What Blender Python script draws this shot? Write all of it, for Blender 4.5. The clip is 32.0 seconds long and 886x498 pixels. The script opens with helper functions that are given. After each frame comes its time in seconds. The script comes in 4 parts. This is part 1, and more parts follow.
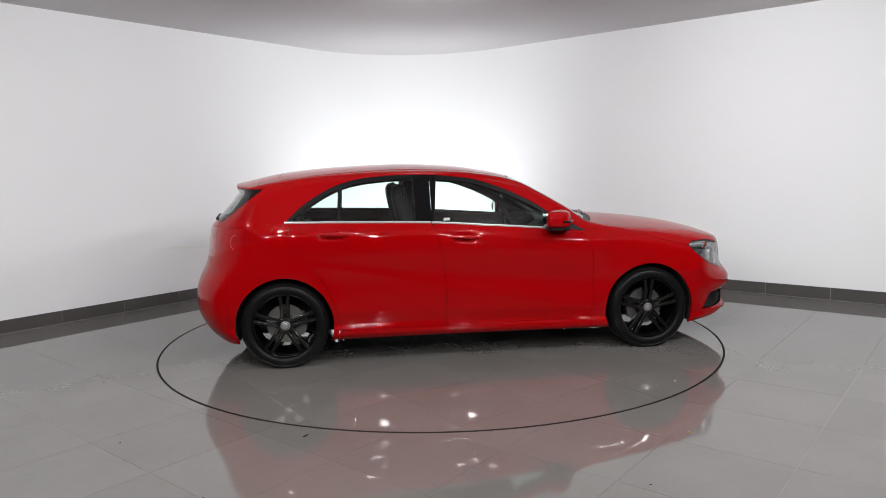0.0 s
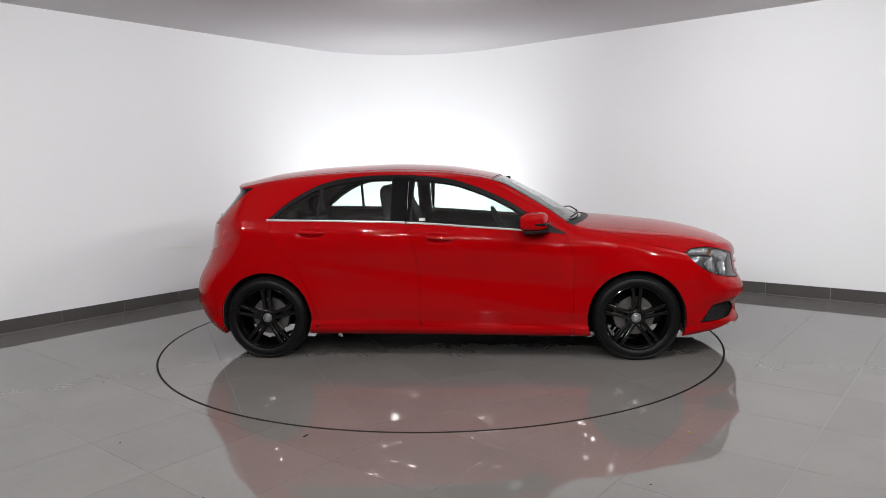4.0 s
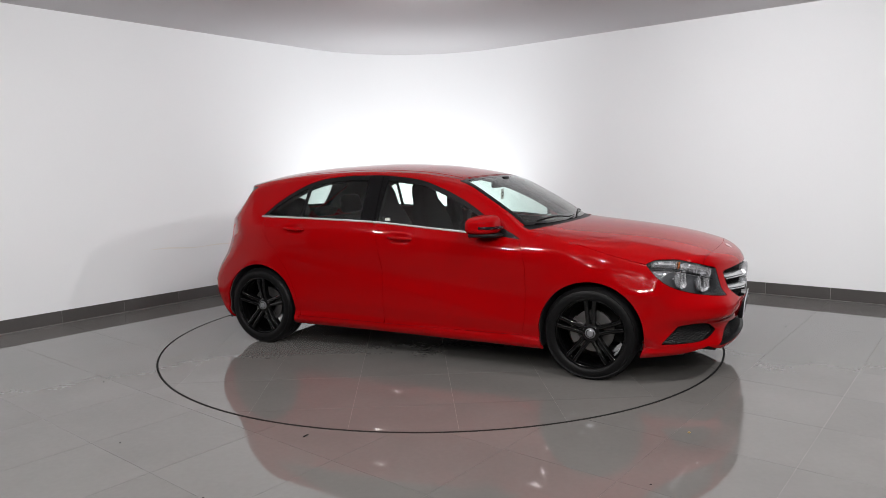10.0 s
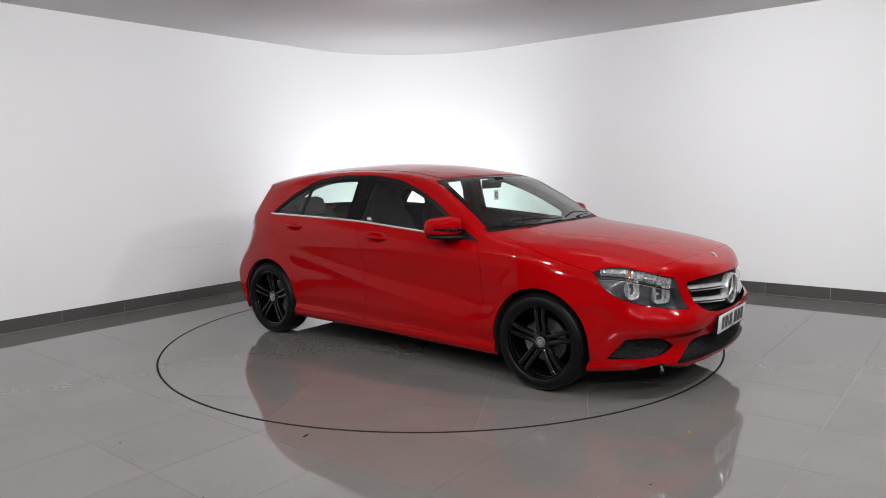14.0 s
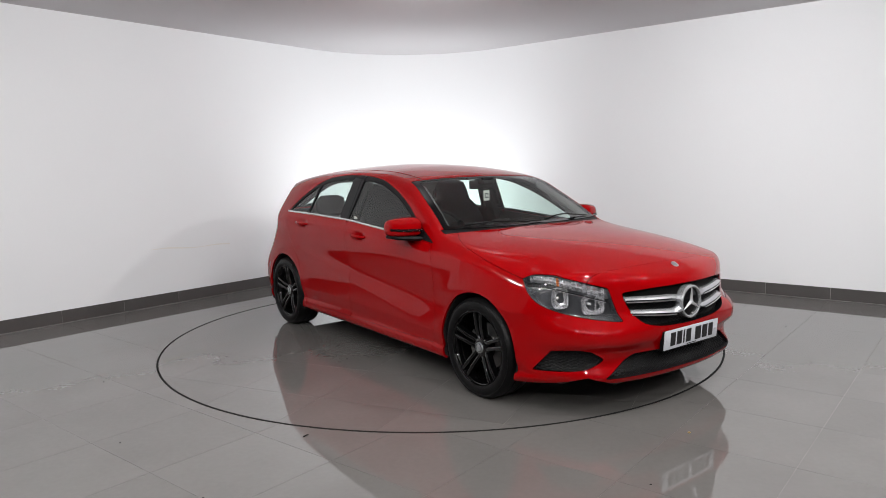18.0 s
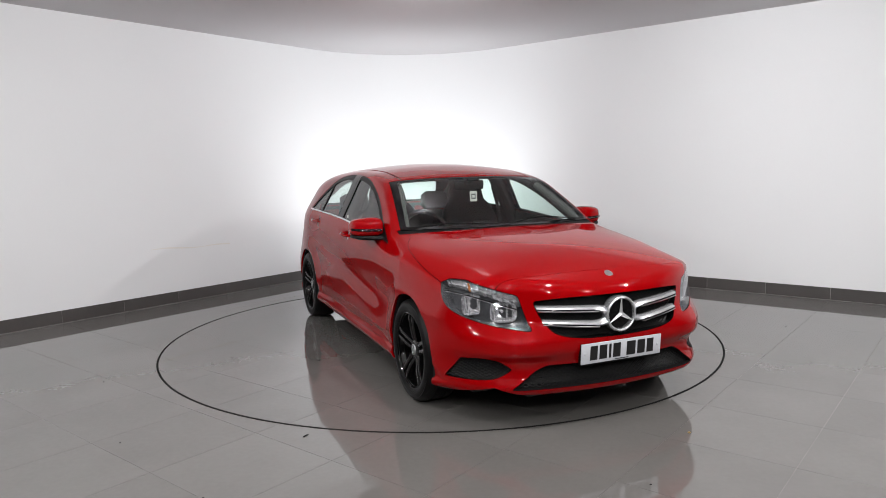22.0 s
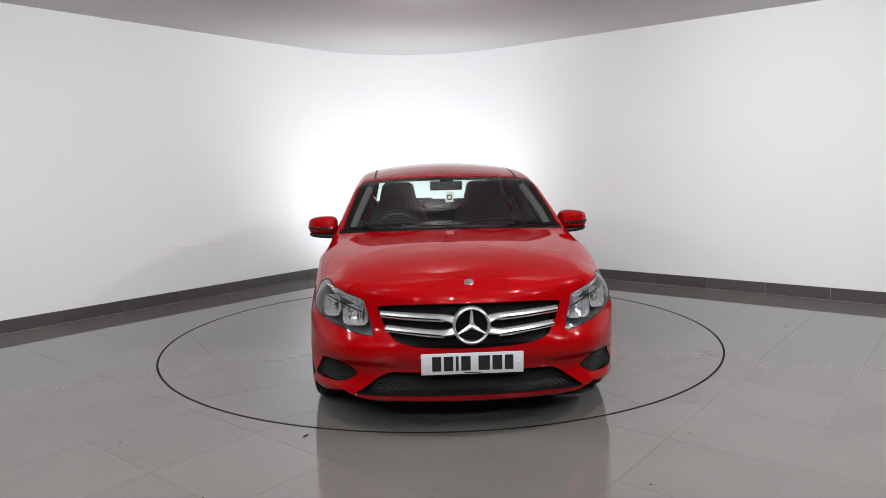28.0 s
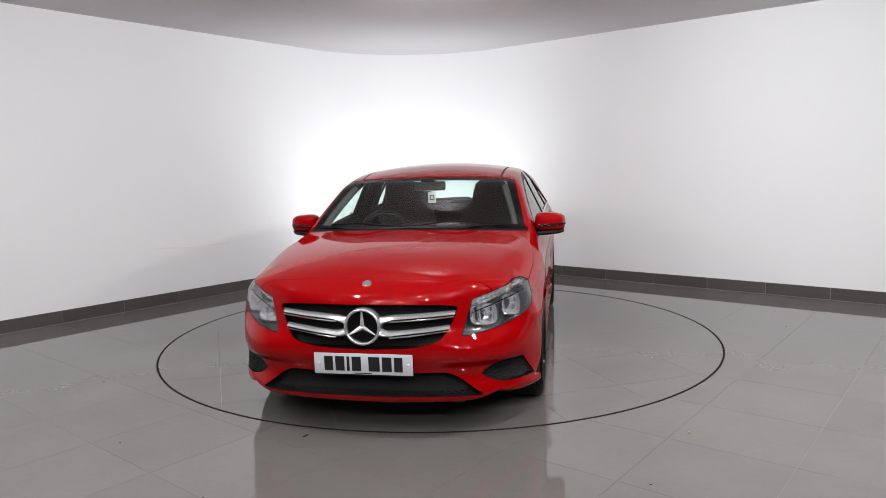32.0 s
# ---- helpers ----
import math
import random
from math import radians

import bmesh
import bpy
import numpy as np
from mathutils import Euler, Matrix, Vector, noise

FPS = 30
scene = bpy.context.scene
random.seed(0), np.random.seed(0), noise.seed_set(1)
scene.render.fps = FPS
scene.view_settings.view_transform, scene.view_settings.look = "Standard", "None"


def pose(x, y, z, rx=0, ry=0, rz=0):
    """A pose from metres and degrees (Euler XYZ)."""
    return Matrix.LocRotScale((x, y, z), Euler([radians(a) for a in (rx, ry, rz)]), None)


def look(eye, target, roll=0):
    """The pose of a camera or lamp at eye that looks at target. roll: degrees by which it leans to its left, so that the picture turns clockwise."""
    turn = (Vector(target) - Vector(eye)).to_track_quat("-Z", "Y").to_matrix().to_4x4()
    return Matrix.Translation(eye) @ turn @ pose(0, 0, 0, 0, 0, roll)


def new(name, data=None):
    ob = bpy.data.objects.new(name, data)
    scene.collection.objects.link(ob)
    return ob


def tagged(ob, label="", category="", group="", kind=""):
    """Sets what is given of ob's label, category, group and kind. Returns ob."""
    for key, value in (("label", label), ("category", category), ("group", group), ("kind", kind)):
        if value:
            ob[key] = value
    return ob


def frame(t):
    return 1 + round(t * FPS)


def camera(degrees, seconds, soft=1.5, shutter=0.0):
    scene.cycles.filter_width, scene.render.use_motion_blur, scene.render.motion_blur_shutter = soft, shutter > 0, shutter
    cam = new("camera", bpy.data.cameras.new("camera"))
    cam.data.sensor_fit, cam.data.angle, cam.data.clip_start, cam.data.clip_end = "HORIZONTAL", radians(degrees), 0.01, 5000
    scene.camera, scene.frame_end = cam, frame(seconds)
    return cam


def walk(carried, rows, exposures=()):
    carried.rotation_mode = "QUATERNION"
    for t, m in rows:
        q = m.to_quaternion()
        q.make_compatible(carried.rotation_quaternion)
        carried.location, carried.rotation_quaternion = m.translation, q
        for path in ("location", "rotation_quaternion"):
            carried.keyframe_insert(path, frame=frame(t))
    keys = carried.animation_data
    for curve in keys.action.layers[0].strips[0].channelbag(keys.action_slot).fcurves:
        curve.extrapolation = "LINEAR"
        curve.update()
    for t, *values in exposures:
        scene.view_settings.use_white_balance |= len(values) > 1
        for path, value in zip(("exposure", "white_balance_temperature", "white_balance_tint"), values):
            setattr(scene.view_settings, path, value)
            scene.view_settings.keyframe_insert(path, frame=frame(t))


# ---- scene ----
# A red hatchback on a tiled turntable in the corner of a white studio room. Turntable axis = world z axis.
SECONDS = 32.0
cam = camera(65.2, SECONDS, soft=0.55)
EYE = Vector((0.0, -5.780, 1.408))
AIM = EYE + Vector((0.00595, 0.99281, -0.11954))
walk(cam, [(0.0, look(EYE, AIM, -1.27)), (SECONDS, look(EYE, AIM, -1.27))], exposures=[(0.0, 0.0), (SECONDS, 0.0)])

# ---- light ----
world = bpy.data.worlds.new("world")
scene.world = world
world.use_nodes = True
world.node_tree.nodes["Background"].inputs[0].default_value = (0.02, 0.02, 0.022, 1)
world.node_tree.nodes["Background"].inputs[1].default_value = 0.2

CEILING = 2.90
E1 = Vector((math.cos(radians(50.8)), math.sin(radians(50.8)), 0))   # towards the right-hand wall
E2 = Vector((E1.y, -E1.x, 0))                                         # away from the left-hand wall
WALL_1, WALL_2, BACK_1, BACK_2 = 3.18, -3.22, -7.2, 6.4


def lamp_disc(name, place, target, watts, size, colour=(1, 0.98, 0.97), spread=180):
    data = bpy.data.lights.new(name, "AREA")
    data.shape, data.size, data.energy, data.color, data.spread = "DISK", size, watts, colour, radians(spread)
    ob = new(name, data)
    ob.matrix_world = look(place, target)
    return ob


def lamp_spot(name, place, target, watts, angle, blend, radius, colour=(1, 1, 1)):
    data = bpy.data.lights.new(name, "SPOT")
    data.energy, data.spot_size, data.spot_blend, data.shadow_soft_size, data.color = watts, radians(angle), blend, radius, colour
    ob = new(name, data)
    ob.matrix_world = look(place, target)
    return ob


# ceiling downlights before and beside the car, and spotlights turned to the white walls
for x, y, w in (
    (-2.1, -6.9, 21), (-0.7, -7.0, 24), (0.7, -7.0, 24), (2.1, -6.9, 21), (1.4, -5.2, 17), (-1.4, -5.2, 16),
    (3.2, -4.6, 33), (-3.1, -4.4, 20), (3.4, -2.4, 54), (-3.2, -2.2, 27), (1.3, -3.0, 27), (-1.3, -2.9, 25), (0.0, -4.2, 18),
):
    lamp_disc("ceiling_downlight", (x, y, CEILING - 0.07), (x * 0.5, y * 0.45, 0.3), w, 0.12)
lamp_spot("corner_spotlight", (-0.1, -0.4, CEILING - 0.16), (-0.28, 3.9, 0.45), 120, 74, 1.0, 0.06, (0.96, 0.99, 1.0))
lamp_spot("corner_floodlight", (0.0, -0.4, CEILING - 0.16), (-0.28, 3.9, 2.1), 88, 106, 1.0, 0.06, (0.97, 0.99, 1.0))
# uplight standing on the floor of the corner, behind the car
lamp_spot("corner_uplight", (-0.15, 2.62, 0.25), (-0.42, 3.85, 1.55), 125, 170, 1.0, 0.08, (0.97, 0.99, 1.0))
lamp_spot("wall_spotlight", (0.2, -1.0, CEILING - 0.16), (-3.6, 0.9, 1.5), 74, 100, 1.0, 0.06, (0.97, 0.99, 1.0))
lamp_spot("wall_spotlight", (0.6, -1.0, CEILING - 0.16), (4.0, 0.6, 1.6), 146, 100, 1.0, 0.06, (0.97, 0.99, 1.0))

# ---- materials ----


def material(name, base, rough=0.5, metal=0.0, grain=0.0, scale=20.0, bump=0.0, bump_scale=200.0, stain=0.0, stain_scale=1.5, spec=0.5, coat=0.0, coat_rough=0.03, coat_ior=1.5, wear=0.0, by_object=0.0):
    m = bpy.data.materials.new(name)
    m.use_nodes = True
    nt = m.node_tree
    bsdf = nt.nodes["Principled BSDF"]
    bsdf.inputs["Base Color"].default_value = (*base, 1)
    bsdf.inputs["Roughness"].default_value = rough
    bsdf.inputs["Metallic"].default_value = metal
    bsdf.inputs["Specular IOR Level"].default_value = spec
    bsdf.inputs["Coat Weight"].default_value = coat
    bsdf.inputs["Coat Roughness"].default_value = coat_rough
    bsdf.inputs["Coat IOR"].default_value = coat_ior
    coord = nt.nodes.new("ShaderNodeTexCoord")

    def noise_node(s, detail=4.0):
        n = nt.nodes.new("ShaderNodeTexNoise")
        n.inputs["Scale"].default_value, n.inputs["Detail"].default_value = s, detail
        nt.links.new(coord.outputs["Object"], n.inputs["Vector"])
        return n

    def maths(op, a, b):
        n = nt.nodes.new("ShaderNodeMath")
        n.operation = op
        for i, v in enumerate((a, b)):
            if isinstance(v, (int, float)):
                n.inputs[i].default_value = v
            else:
                nt.links.new(v, n.inputs[i])
        return n.outputs[0]

    factor = None
    for amount, s in ((grain, scale), (stain, stain_scale)):
        if amount:
            v = maths("MULTIPLY", maths("SUBTRACT", noise_node(s).outputs["Fac"], 0.5), 2 * amount)
            factor = v if factor is None else maths("ADD", factor, v)
    if by_object:
        info = nt.nodes.new("ShaderNodeObjectInfo")
        v = maths("MULTIPLY", maths("SUBTRACT", info.outputs["Random"], 0.5), 2 * by_object)
        factor = v if factor is None else maths("ADD", factor, v)
    if factor is not None:
        mul = nt.nodes.new("ShaderNodeVectorMath")
        mul.operation = "SCALE"
        mul.inputs[0].default_value = base
        nt.links.new(maths("ADD", factor, 1.0), mul.inputs["Scale"])
        nt.links.new(mul.outputs[0], bsdf.inputs["Base Color"])
    if wear:
        nt.links.new(maths("ADD", maths("MULTIPLY", noise_node(stain_scale * 2.3).outputs["Fac"], wear), rough - wear * 0.5), bsdf.inputs["Roughness"])
    if bump:
        b = nt.nodes.new("ShaderNodeBump")
        b.inputs["Strength"].default_value, b.inputs["Distance"].default_value = min(1.0, bump), 0.002
        nt.links.new(noise_node(bump_scale, 2.0).outputs["Fac"], b.inputs["Height"])
        nt.links.new(b.outputs[0], bsdf.inputs["Normal"])
    return m


def glass_material(name, tint, gloss_rough=0.04, base_gloss=0.035):
    """Thin glass: see-through with a tint, and a clear reflection that grows towards grazing."""
    m = bpy.data.materials.new(name)
    m.use_nodes = True
    nt = m.node_tree
    nt.nodes.remove(nt.nodes["Principled BSDF"])
    clear, gloss, mix, weight = (nt.nodes.new("ShaderNode" + k) for k in ("BsdfTransparent", "BsdfGlossy", "MixShader", "LayerWeight"))
    clear.inputs[0].default_value = (*tint, 1)
    gloss.inputs["Roughness"].default_value = gloss_rough
    gloss.inputs["Color"].default_value = (1, 1, 1, 1)
    weight.inputs[0].default_value = 0.5
    power, scale = nt.nodes.new("ShaderNodeMath"), nt.nodes.new("ShaderNodeMath")
    power.operation, scale.operation = "POWER", "MULTIPLY_ADD"
    power.inputs[1].default_value = 5.0
    scale.inputs[1].default_value, scale.inputs[2].default_value = 0.85, base_gloss
    nt.links.new(weight.outputs["Facing"], power.inputs[0])
    nt.links.new(power.outputs[0], scale.inputs[0])
    nt.links.new(scale.outputs[0], mix.inputs[0])
    nt.links.new(clear.outputs[0], mix.inputs[1])
    nt.links.new(gloss.outputs[0], mix.inputs[2])
    nt.links.new(mix.outputs[0], nt.nodes["Material Output"].inputs[0])
    return m


WALL_PAINT = material("white_wall_paint", (0.772, 0.782, 0.798), 0.6, grain=0.01, scale=60, stain=0.02, stain_scale=0.8, bump=0.10, bump_scale=90)
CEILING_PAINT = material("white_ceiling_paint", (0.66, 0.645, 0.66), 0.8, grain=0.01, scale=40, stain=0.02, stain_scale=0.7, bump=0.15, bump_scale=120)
DARK_WALL = material("grey_back_wall", (0.10, 0.10, 0.105), 0.8, stain=0.1, stain_scale=0.6, bump=0.2, bump_scale=60)
TILE = material("polished_grey_tile", (0.136, 0.130, 0.125), 0.036, grain=0.06, scale=34, stain=0.13, stain_scale=1.9, wear=0.036, by_object=0.035, spec=0.8)
GROUT = material("tile_grout", (0.145, 0.134, 0.124), 0.9, grain=0.3, scale=12)
SKIRTING = material("grey_skirting_tile", (0.075, 0.07, 0.068), 0.35, grain=0.08, scale=40, stain=0.1, stain_scale=2.0, by_object=0.08)
BLACK_GAP = material("black_turntable_edge", (0.006, 0.006, 0.006), 0.7, grain=0.3, scale=50, spec=0.08)
RED = material("red_car_paint", (0.250, 0.0004, 0.0014), 0.45, grain=0.02, scale=900, stain=0.02, stain_scale=3.0, coat=0.8, coat_rough=0.032, spec=0.0, coat_ior=1.40)
BLACK_GLOSS = material("gloss_black_trim", (0.004, 0.004, 0.0045), 0.05, grain=0.2, scale=80, spec=0.20)
BLACK_PLASTIC = material("black_plastic", (0.006, 0.006, 0.0065), 0.42, spec=0.12, grain=0.2, scale=120, bump=0.3, bump_scale=500)
DARK_GAP = material("dark_underside", (0.010, 0.010, 0.010), 0.8, grain=0.3, scale=30)
RUBBER = material("tyre_rubber", (0.004, 0.004, 0.0043), 0.38, spec=0.14, grain=0.2, scale=60, bump=0.3, bump_scale=400, stain=0.15, stain_scale=6)
RIM_BLACK = material("gloss_black_alloy", (0.002, 0.002, 0.0022), 0.10, spec=0.10, coat=0.8, coat_rough=0.04, grain=0.15, scale=90)
CHROME = material("chrome", (0.80, 0.80, 0.82), 0.07, 1.0, grain=0.03, scale=60)
LAMP_SILVER = material("bright_lamp_reflector", (0.80, 0.80, 0.82), 0.14, 0.75, grain=0.1, scale=70, bump=0.25, bump_scale=60)
MESH_BLACK = material("black_grille_mesh", (0.005, 0.005, 0.0055), 0.4, spec=0.14, grain=0.2, scale=60)
RED_FACET = material("bright_red_facet", (0.75, 0.10, 0.09), 0.2, 0.2, grain=0.1, scale=90)
CAP_GREY = material("grey_hub_cap", (0.34, 0.35, 0.37), 0.3, 0.8, grain=0.1, scale=90)
MIRROR = material("dim_mirror_glass", (0.42, 0.46, 0.45), 0.02, 1.0, grain=0.02, scale=10)
SILVER = material("satin_silver", (0.80, 0.80, 0.82), 0.2, 0.7, grain=0.05, scale=80)
BLADE_SILVER = material("brushed_silver_blade", (0.52, 0.53, 0.55), 0.24, 0.75, grain=0.06, scale=90, stain=0.04, stain_scale=8)
STEEL = material("brake_steel", (0.22, 0.215, 0.21), 0.38, 0.9, grain=0.15, scale=60, stain=0.2, stain_scale=9)
LEATHER = material("black_leather", (0.011, 0.0115, 0.012), 0.55, spec=0.08, grain=0.15, scale=50, bump=0.08, bump_scale=120)
CABIN = material("black_cabin_plastic", (0.010, 0.010, 0.010), 0.6, spec=0.10, grain=0.2, scale=60, bump=0.08, bump_scale=150)
CABIN_GREY = material("grey_headlining", (0.13, 0.13, 0.13), 0.9, grain=0.1, scale=70)
PILLAR_CLOTH = material("grey_pillar_cloth", (0.065, 0.067, 0.065), 0.9, grain=0.08, scale=70, stain=0.04, stain_scale=5)
PLATE_WHITE = material("plate_white", (0.50, 0.515, 0.55), 0.35, grain=0.03, scale=100)
PLATE_INK = material("plate_black", (0.008, 0.008, 0.009), 0.4, grain=0.1, scale=90)
CARD = material("white_card", (0.55, 0.55, 0.52), 0.6, grain=0.03, scale=90)
LAMP_RED = material("red_lamp_lens", (0.26, 0.0012, 0.003), 0.10, grain=0.1, scale=30, coat=0.6, coat_rough=0.04, coat_ior=1.32, spec=0.2)
AMBER = material("amber_reflector", (0.50, 0.16, 0.05), 0.2, grain=0.2, scale=60)
LAMP_GREY = material("dark_lamp_housing", (0.095, 0.098, 0.105), 0.20, 0.4, grain=0.1, scale=60)
GLASS = glass_material("window_glass", (0.84, 0.945, 0.905), base_gloss=0.065)
GLASS_DARK = glass_material("tinted_rear_glass", (0.62, 0.68, 0.66))
LENS = glass_material("clear_lamp_lens", (0.95, 0.96, 0.97))

# ---- mesh helpers ----


def mesh_object(name, verts, faces, mat, smooth=False):
    me = bpy.data.meshes.new(name)
    me.from_pydata([tuple(map(float, v)) for v in verts], [], [tuple(f) for f in faces])
    me.update()
    me.materials.append(mat)
    if smooth:
        me.polygons.foreach_set("use_smooth", [True] * len(me.polygons))
    return new(name, me)


def from_bm(name, bm, mat, smooth=None):
    """Links a bmesh; smooth: the angle in degrees over which edges stay sharp."""
    bmesh.ops.recalc_face_normals(bm, faces=bm.faces)
    me = bpy.data.meshes.new(name)
    if smooth:
        for f in bm.faces:
            f.smooth = True
        for e in bm.edges:
            if len(e.link_faces) == 2 and e.calc_face_angle(0) > radians(smooth):
                e.smooth = False
    bm.to_mesh(me)
    bm.free()
    me.materials.append(mat)
    return new(name, me)


def part(name, bm, mat, parent, label="", smooth=35):
    ob = from_bm(name, bm, mat, smooth)
    ob.parent = parent
    return tagged(ob, label)


def box(bm, x0, x1, y0, y1, z0, z1, bevel=0.0, m=None):
    vs = [bm.verts.new((x, y, z)) for x in (x0, x1) for y in (y0, y1) for z in (z0, z1)]
    fs = [bm.faces.new([vs[i] for i in q]) for q in ((0, 1, 3, 2), (4, 6, 7, 5), (0, 4, 5, 1), (2, 3, 7, 6), (0, 2, 6, 4), (1, 5, 7, 3))]
    if bevel:
        es = {e for f in fs for e in f.edges}
        r = bmesh.ops.bevel(bm, geom=list(es), offset=bevel, segments=2, profile=0.5, affect="EDGES")
        vs = list({v for f in r["faces"] for v in f.verts} | {v for v in vs if v.is_valid})
    if m is not None:
        bmesh.ops.transform(bm, matrix=m, verts=[v for v in vs if v.is_valid])
    return bm


def lathe(bm, profile, n=48, axis="y", centre=(0, 0, 0), arc=(0, 360)):
    """Turns (radius, height) pairs round an axis through centre."""
    full = arc[1] - arc[0] >= 360
    rings = []
    for r, h in profile:
        ring = []
        for i in range(n if full else n + 1):
            a = radians(arc[0] + (arc[1] - arc[0]) * i / n)
            c, s = r * math.cos(a), r * math.sin(a)
            p = {"y": (c, h, s), "z": (c, s, h), "x": (h, c, s)}[axis]
            ring.append(bm.verts.new((p[0] + centre[0], p[1] + centre[1], p[2] + centre[2])))
        rings.append(ring)
    for a, b in zip(rings, rings[1:]):
        k = len(a)
        for i in range(k if full else k - 1):
            j = (i + 1) % k
            bm.faces.new((a[i], a[j], b[j], b[i]))
    return bm


def tube(bm, points, radius, n=8, closed=False, flat=1.0):
    """A round bar along points."""
    pts = [Vector(p) for p in points]
    rings = []
    for i, p in enumerate(pts):
        a, b = (pts[i - 1], pts[(i + 1) % len(pts)]) if closed else (pts[max(i - 1, 0)], pts[min(i + 1, len(pts) - 1)])
        d = (b - a).normalized()
        side = d.cross(Vector((0, 0, 1)))
        side = side.normalized() if side.length > 1e-4 else Vector((0, 1, 0))
        up = side.cross(d)
        r = radius(i / (len(pts) - 1)) if callable(radius) else radius
        rings.append([bm.verts.new(p + side * r * math.cos(2 * math.pi * k / n) + up * r * flat * math.sin(2 * math.pi * k / n)) for k in range(n)])
    pairs = list(zip(rings, rings[1:])) + ([(rings[-1], rings[0])] if closed else [])
    for a, b in pairs:
        for k in range(n):
            bm.faces.new((a[k], a[(k + 1) % n], b[(k + 1) % n], b[k]))
    if not closed:
        bm.faces.new(rings[0][::-1])
        bm.faces.new(rings[-1])
    return bm


def curve(pairs):
    """A smooth monotone curve through (x, y) pairs, for arrays of x."""
    xs, ys = (np.array(v, float) for v in zip(*pairs))
    h = np.diff(xs)
    d = np.diff(ys) / h
    m = np.zeros_like(xs)
    m[0], m[-1] = d[0], d[-1]
    for i in range(1, len(xs) - 1):
        if d[i - 1] * d[i] > 0:
            w1, w2 = 2 * h[i] + h[i - 1], h[i] + 2 * h[i - 1]
            m[i] = (w1 + w2) / (w1 / d[i - 1] + w2 / d[i])

    def at(x):
        x = np.asarray(x, float)
        xc = np.clip(x, xs[0], xs[-1])
        i = np.clip(np.searchsorted(xs, xc) - 1, 0, len(h) - 1)
        t = (xc - xs[i]) / h[i]
        return (2 * t**3 - 3 * t**2 + 1) * ys[i] + (t**3 - 2 * t**2 + t) * h[i] * m[i] + (3 * t**2 - 2 * t**3) * ys[i + 1] + (t**3 - t**2) * h[i] * m[i + 1]

    return at


# ---- room ----


def plan(a, b, z=0.0):
    """A place from its distances along the two wall directions."""
    return E1 * a + E2 * b + Vector((0, 0, z))


CORNER_R = 1.70


def wall_line(offset=0.0, steps=28):
    """The plan of the two white walls with the rounded corner between them, offset into the room."""
    r = CORNER_R - offset
    c1, c2 = WALL_1 - CORNER_R, WALL_2 + CORNER_R
    pts = [(BACK_1, WALL_2 + offset)]
    pts += [(c1 + r * math.sin(radians(90 * i / steps)), c2 - r * math.cos(radians(90 * i / steps))) for i in range(steps + 1)]
    return pts + [(WALL_1 - offset, BACK_2)]


def swept(name, line_in, line_out, z0, z1, mat):
    verts, faces = [], []
    for (a, b), (c, d) in zip(line_in, line_out):
        verts += [plan(a, b, z0), plan(a, b, z1), plan(c, d, z1), plan(c, d, z0)]
    for i in range(len(line_in) - 1):
        for k in range(4):
            faces.append((4 * i + k, 4 * i + (k + 1) % 4, 4 * i + 4 + (k + 1) % 4, 4 * i + 4 + k))
    faces += [(3, 2, 1, 0), tuple(4 * len(line_in) - 4 + k for k in range(4))]
    ob = mesh_object(name, verts, faces, mat)
    ob.data.polygons.foreach_set("use_smooth", [True] * len(ob.data.polygons))
    ob.data.set_sharp_from_angle(angle=radians(30))
    return ob


tagged(swept("wall_white", wall_line(), wall_line(-0.2), -0.1, CEILING, WALL_PAINT), "white painted studio walls with a rounded corner", "wall", kind="structure")
tagged(swept("wall_back_long", [(BACK_1, WALL_2 - 0.2), (BACK_1, BACK_2)], [(BACK_1 - 0.2, WALL_2 - 0.2), (BACK_1 - 0.2, BACK_2)], -0.1, CEILING, DARK_WALL), "plain grey wall closing the studio", "wall", kind="structure")
tagged(swept("wall_back_short", [(BACK_1 - 0.2, BACK_2), (WALL_1 + 0.2, BACK_2)], [(BACK_1 - 0.2, BACK_2 + 0.2), (WALL_1 + 0.2, BACK_2 + 0.2)], -0.1, CEILING, DARK_WALL), "plain grey wall closing the studio", "wall", kind="structure")
bm = bmesh.new()
top = [bm.verts.new(plan(a, b, z)) for z in (CEILING, CEILING + 0.2) for a, b in ((BACK_1 - 0.2, WALL_2 - 0.2), (WALL_1 + 0.2, WALL_2 - 0.2), (WALL_1 + 0.2, BACK_2 + 0.2), (BACK_1 - 0.2, BACK_2 + 0.2))]
for q in ((0, 1, 2, 3), (7, 6, 5, 4), (0, 4, 5, 1), (1, 5, 6, 2), (2, 6, 7, 3), (3, 7, 4, 0)):
    bm.faces.new([top[i] for i in q])
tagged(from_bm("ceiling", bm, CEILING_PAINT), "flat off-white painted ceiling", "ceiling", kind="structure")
# ---- car body: one smooth outer form, cut into panels ----
HANDLES = ((-0.988, 0.942), (-0.040, 0.893))
AXLE_F, AXLE_R, HUB_Z, ARCH_R = 1.350, -1.350, 0.306, 0.343

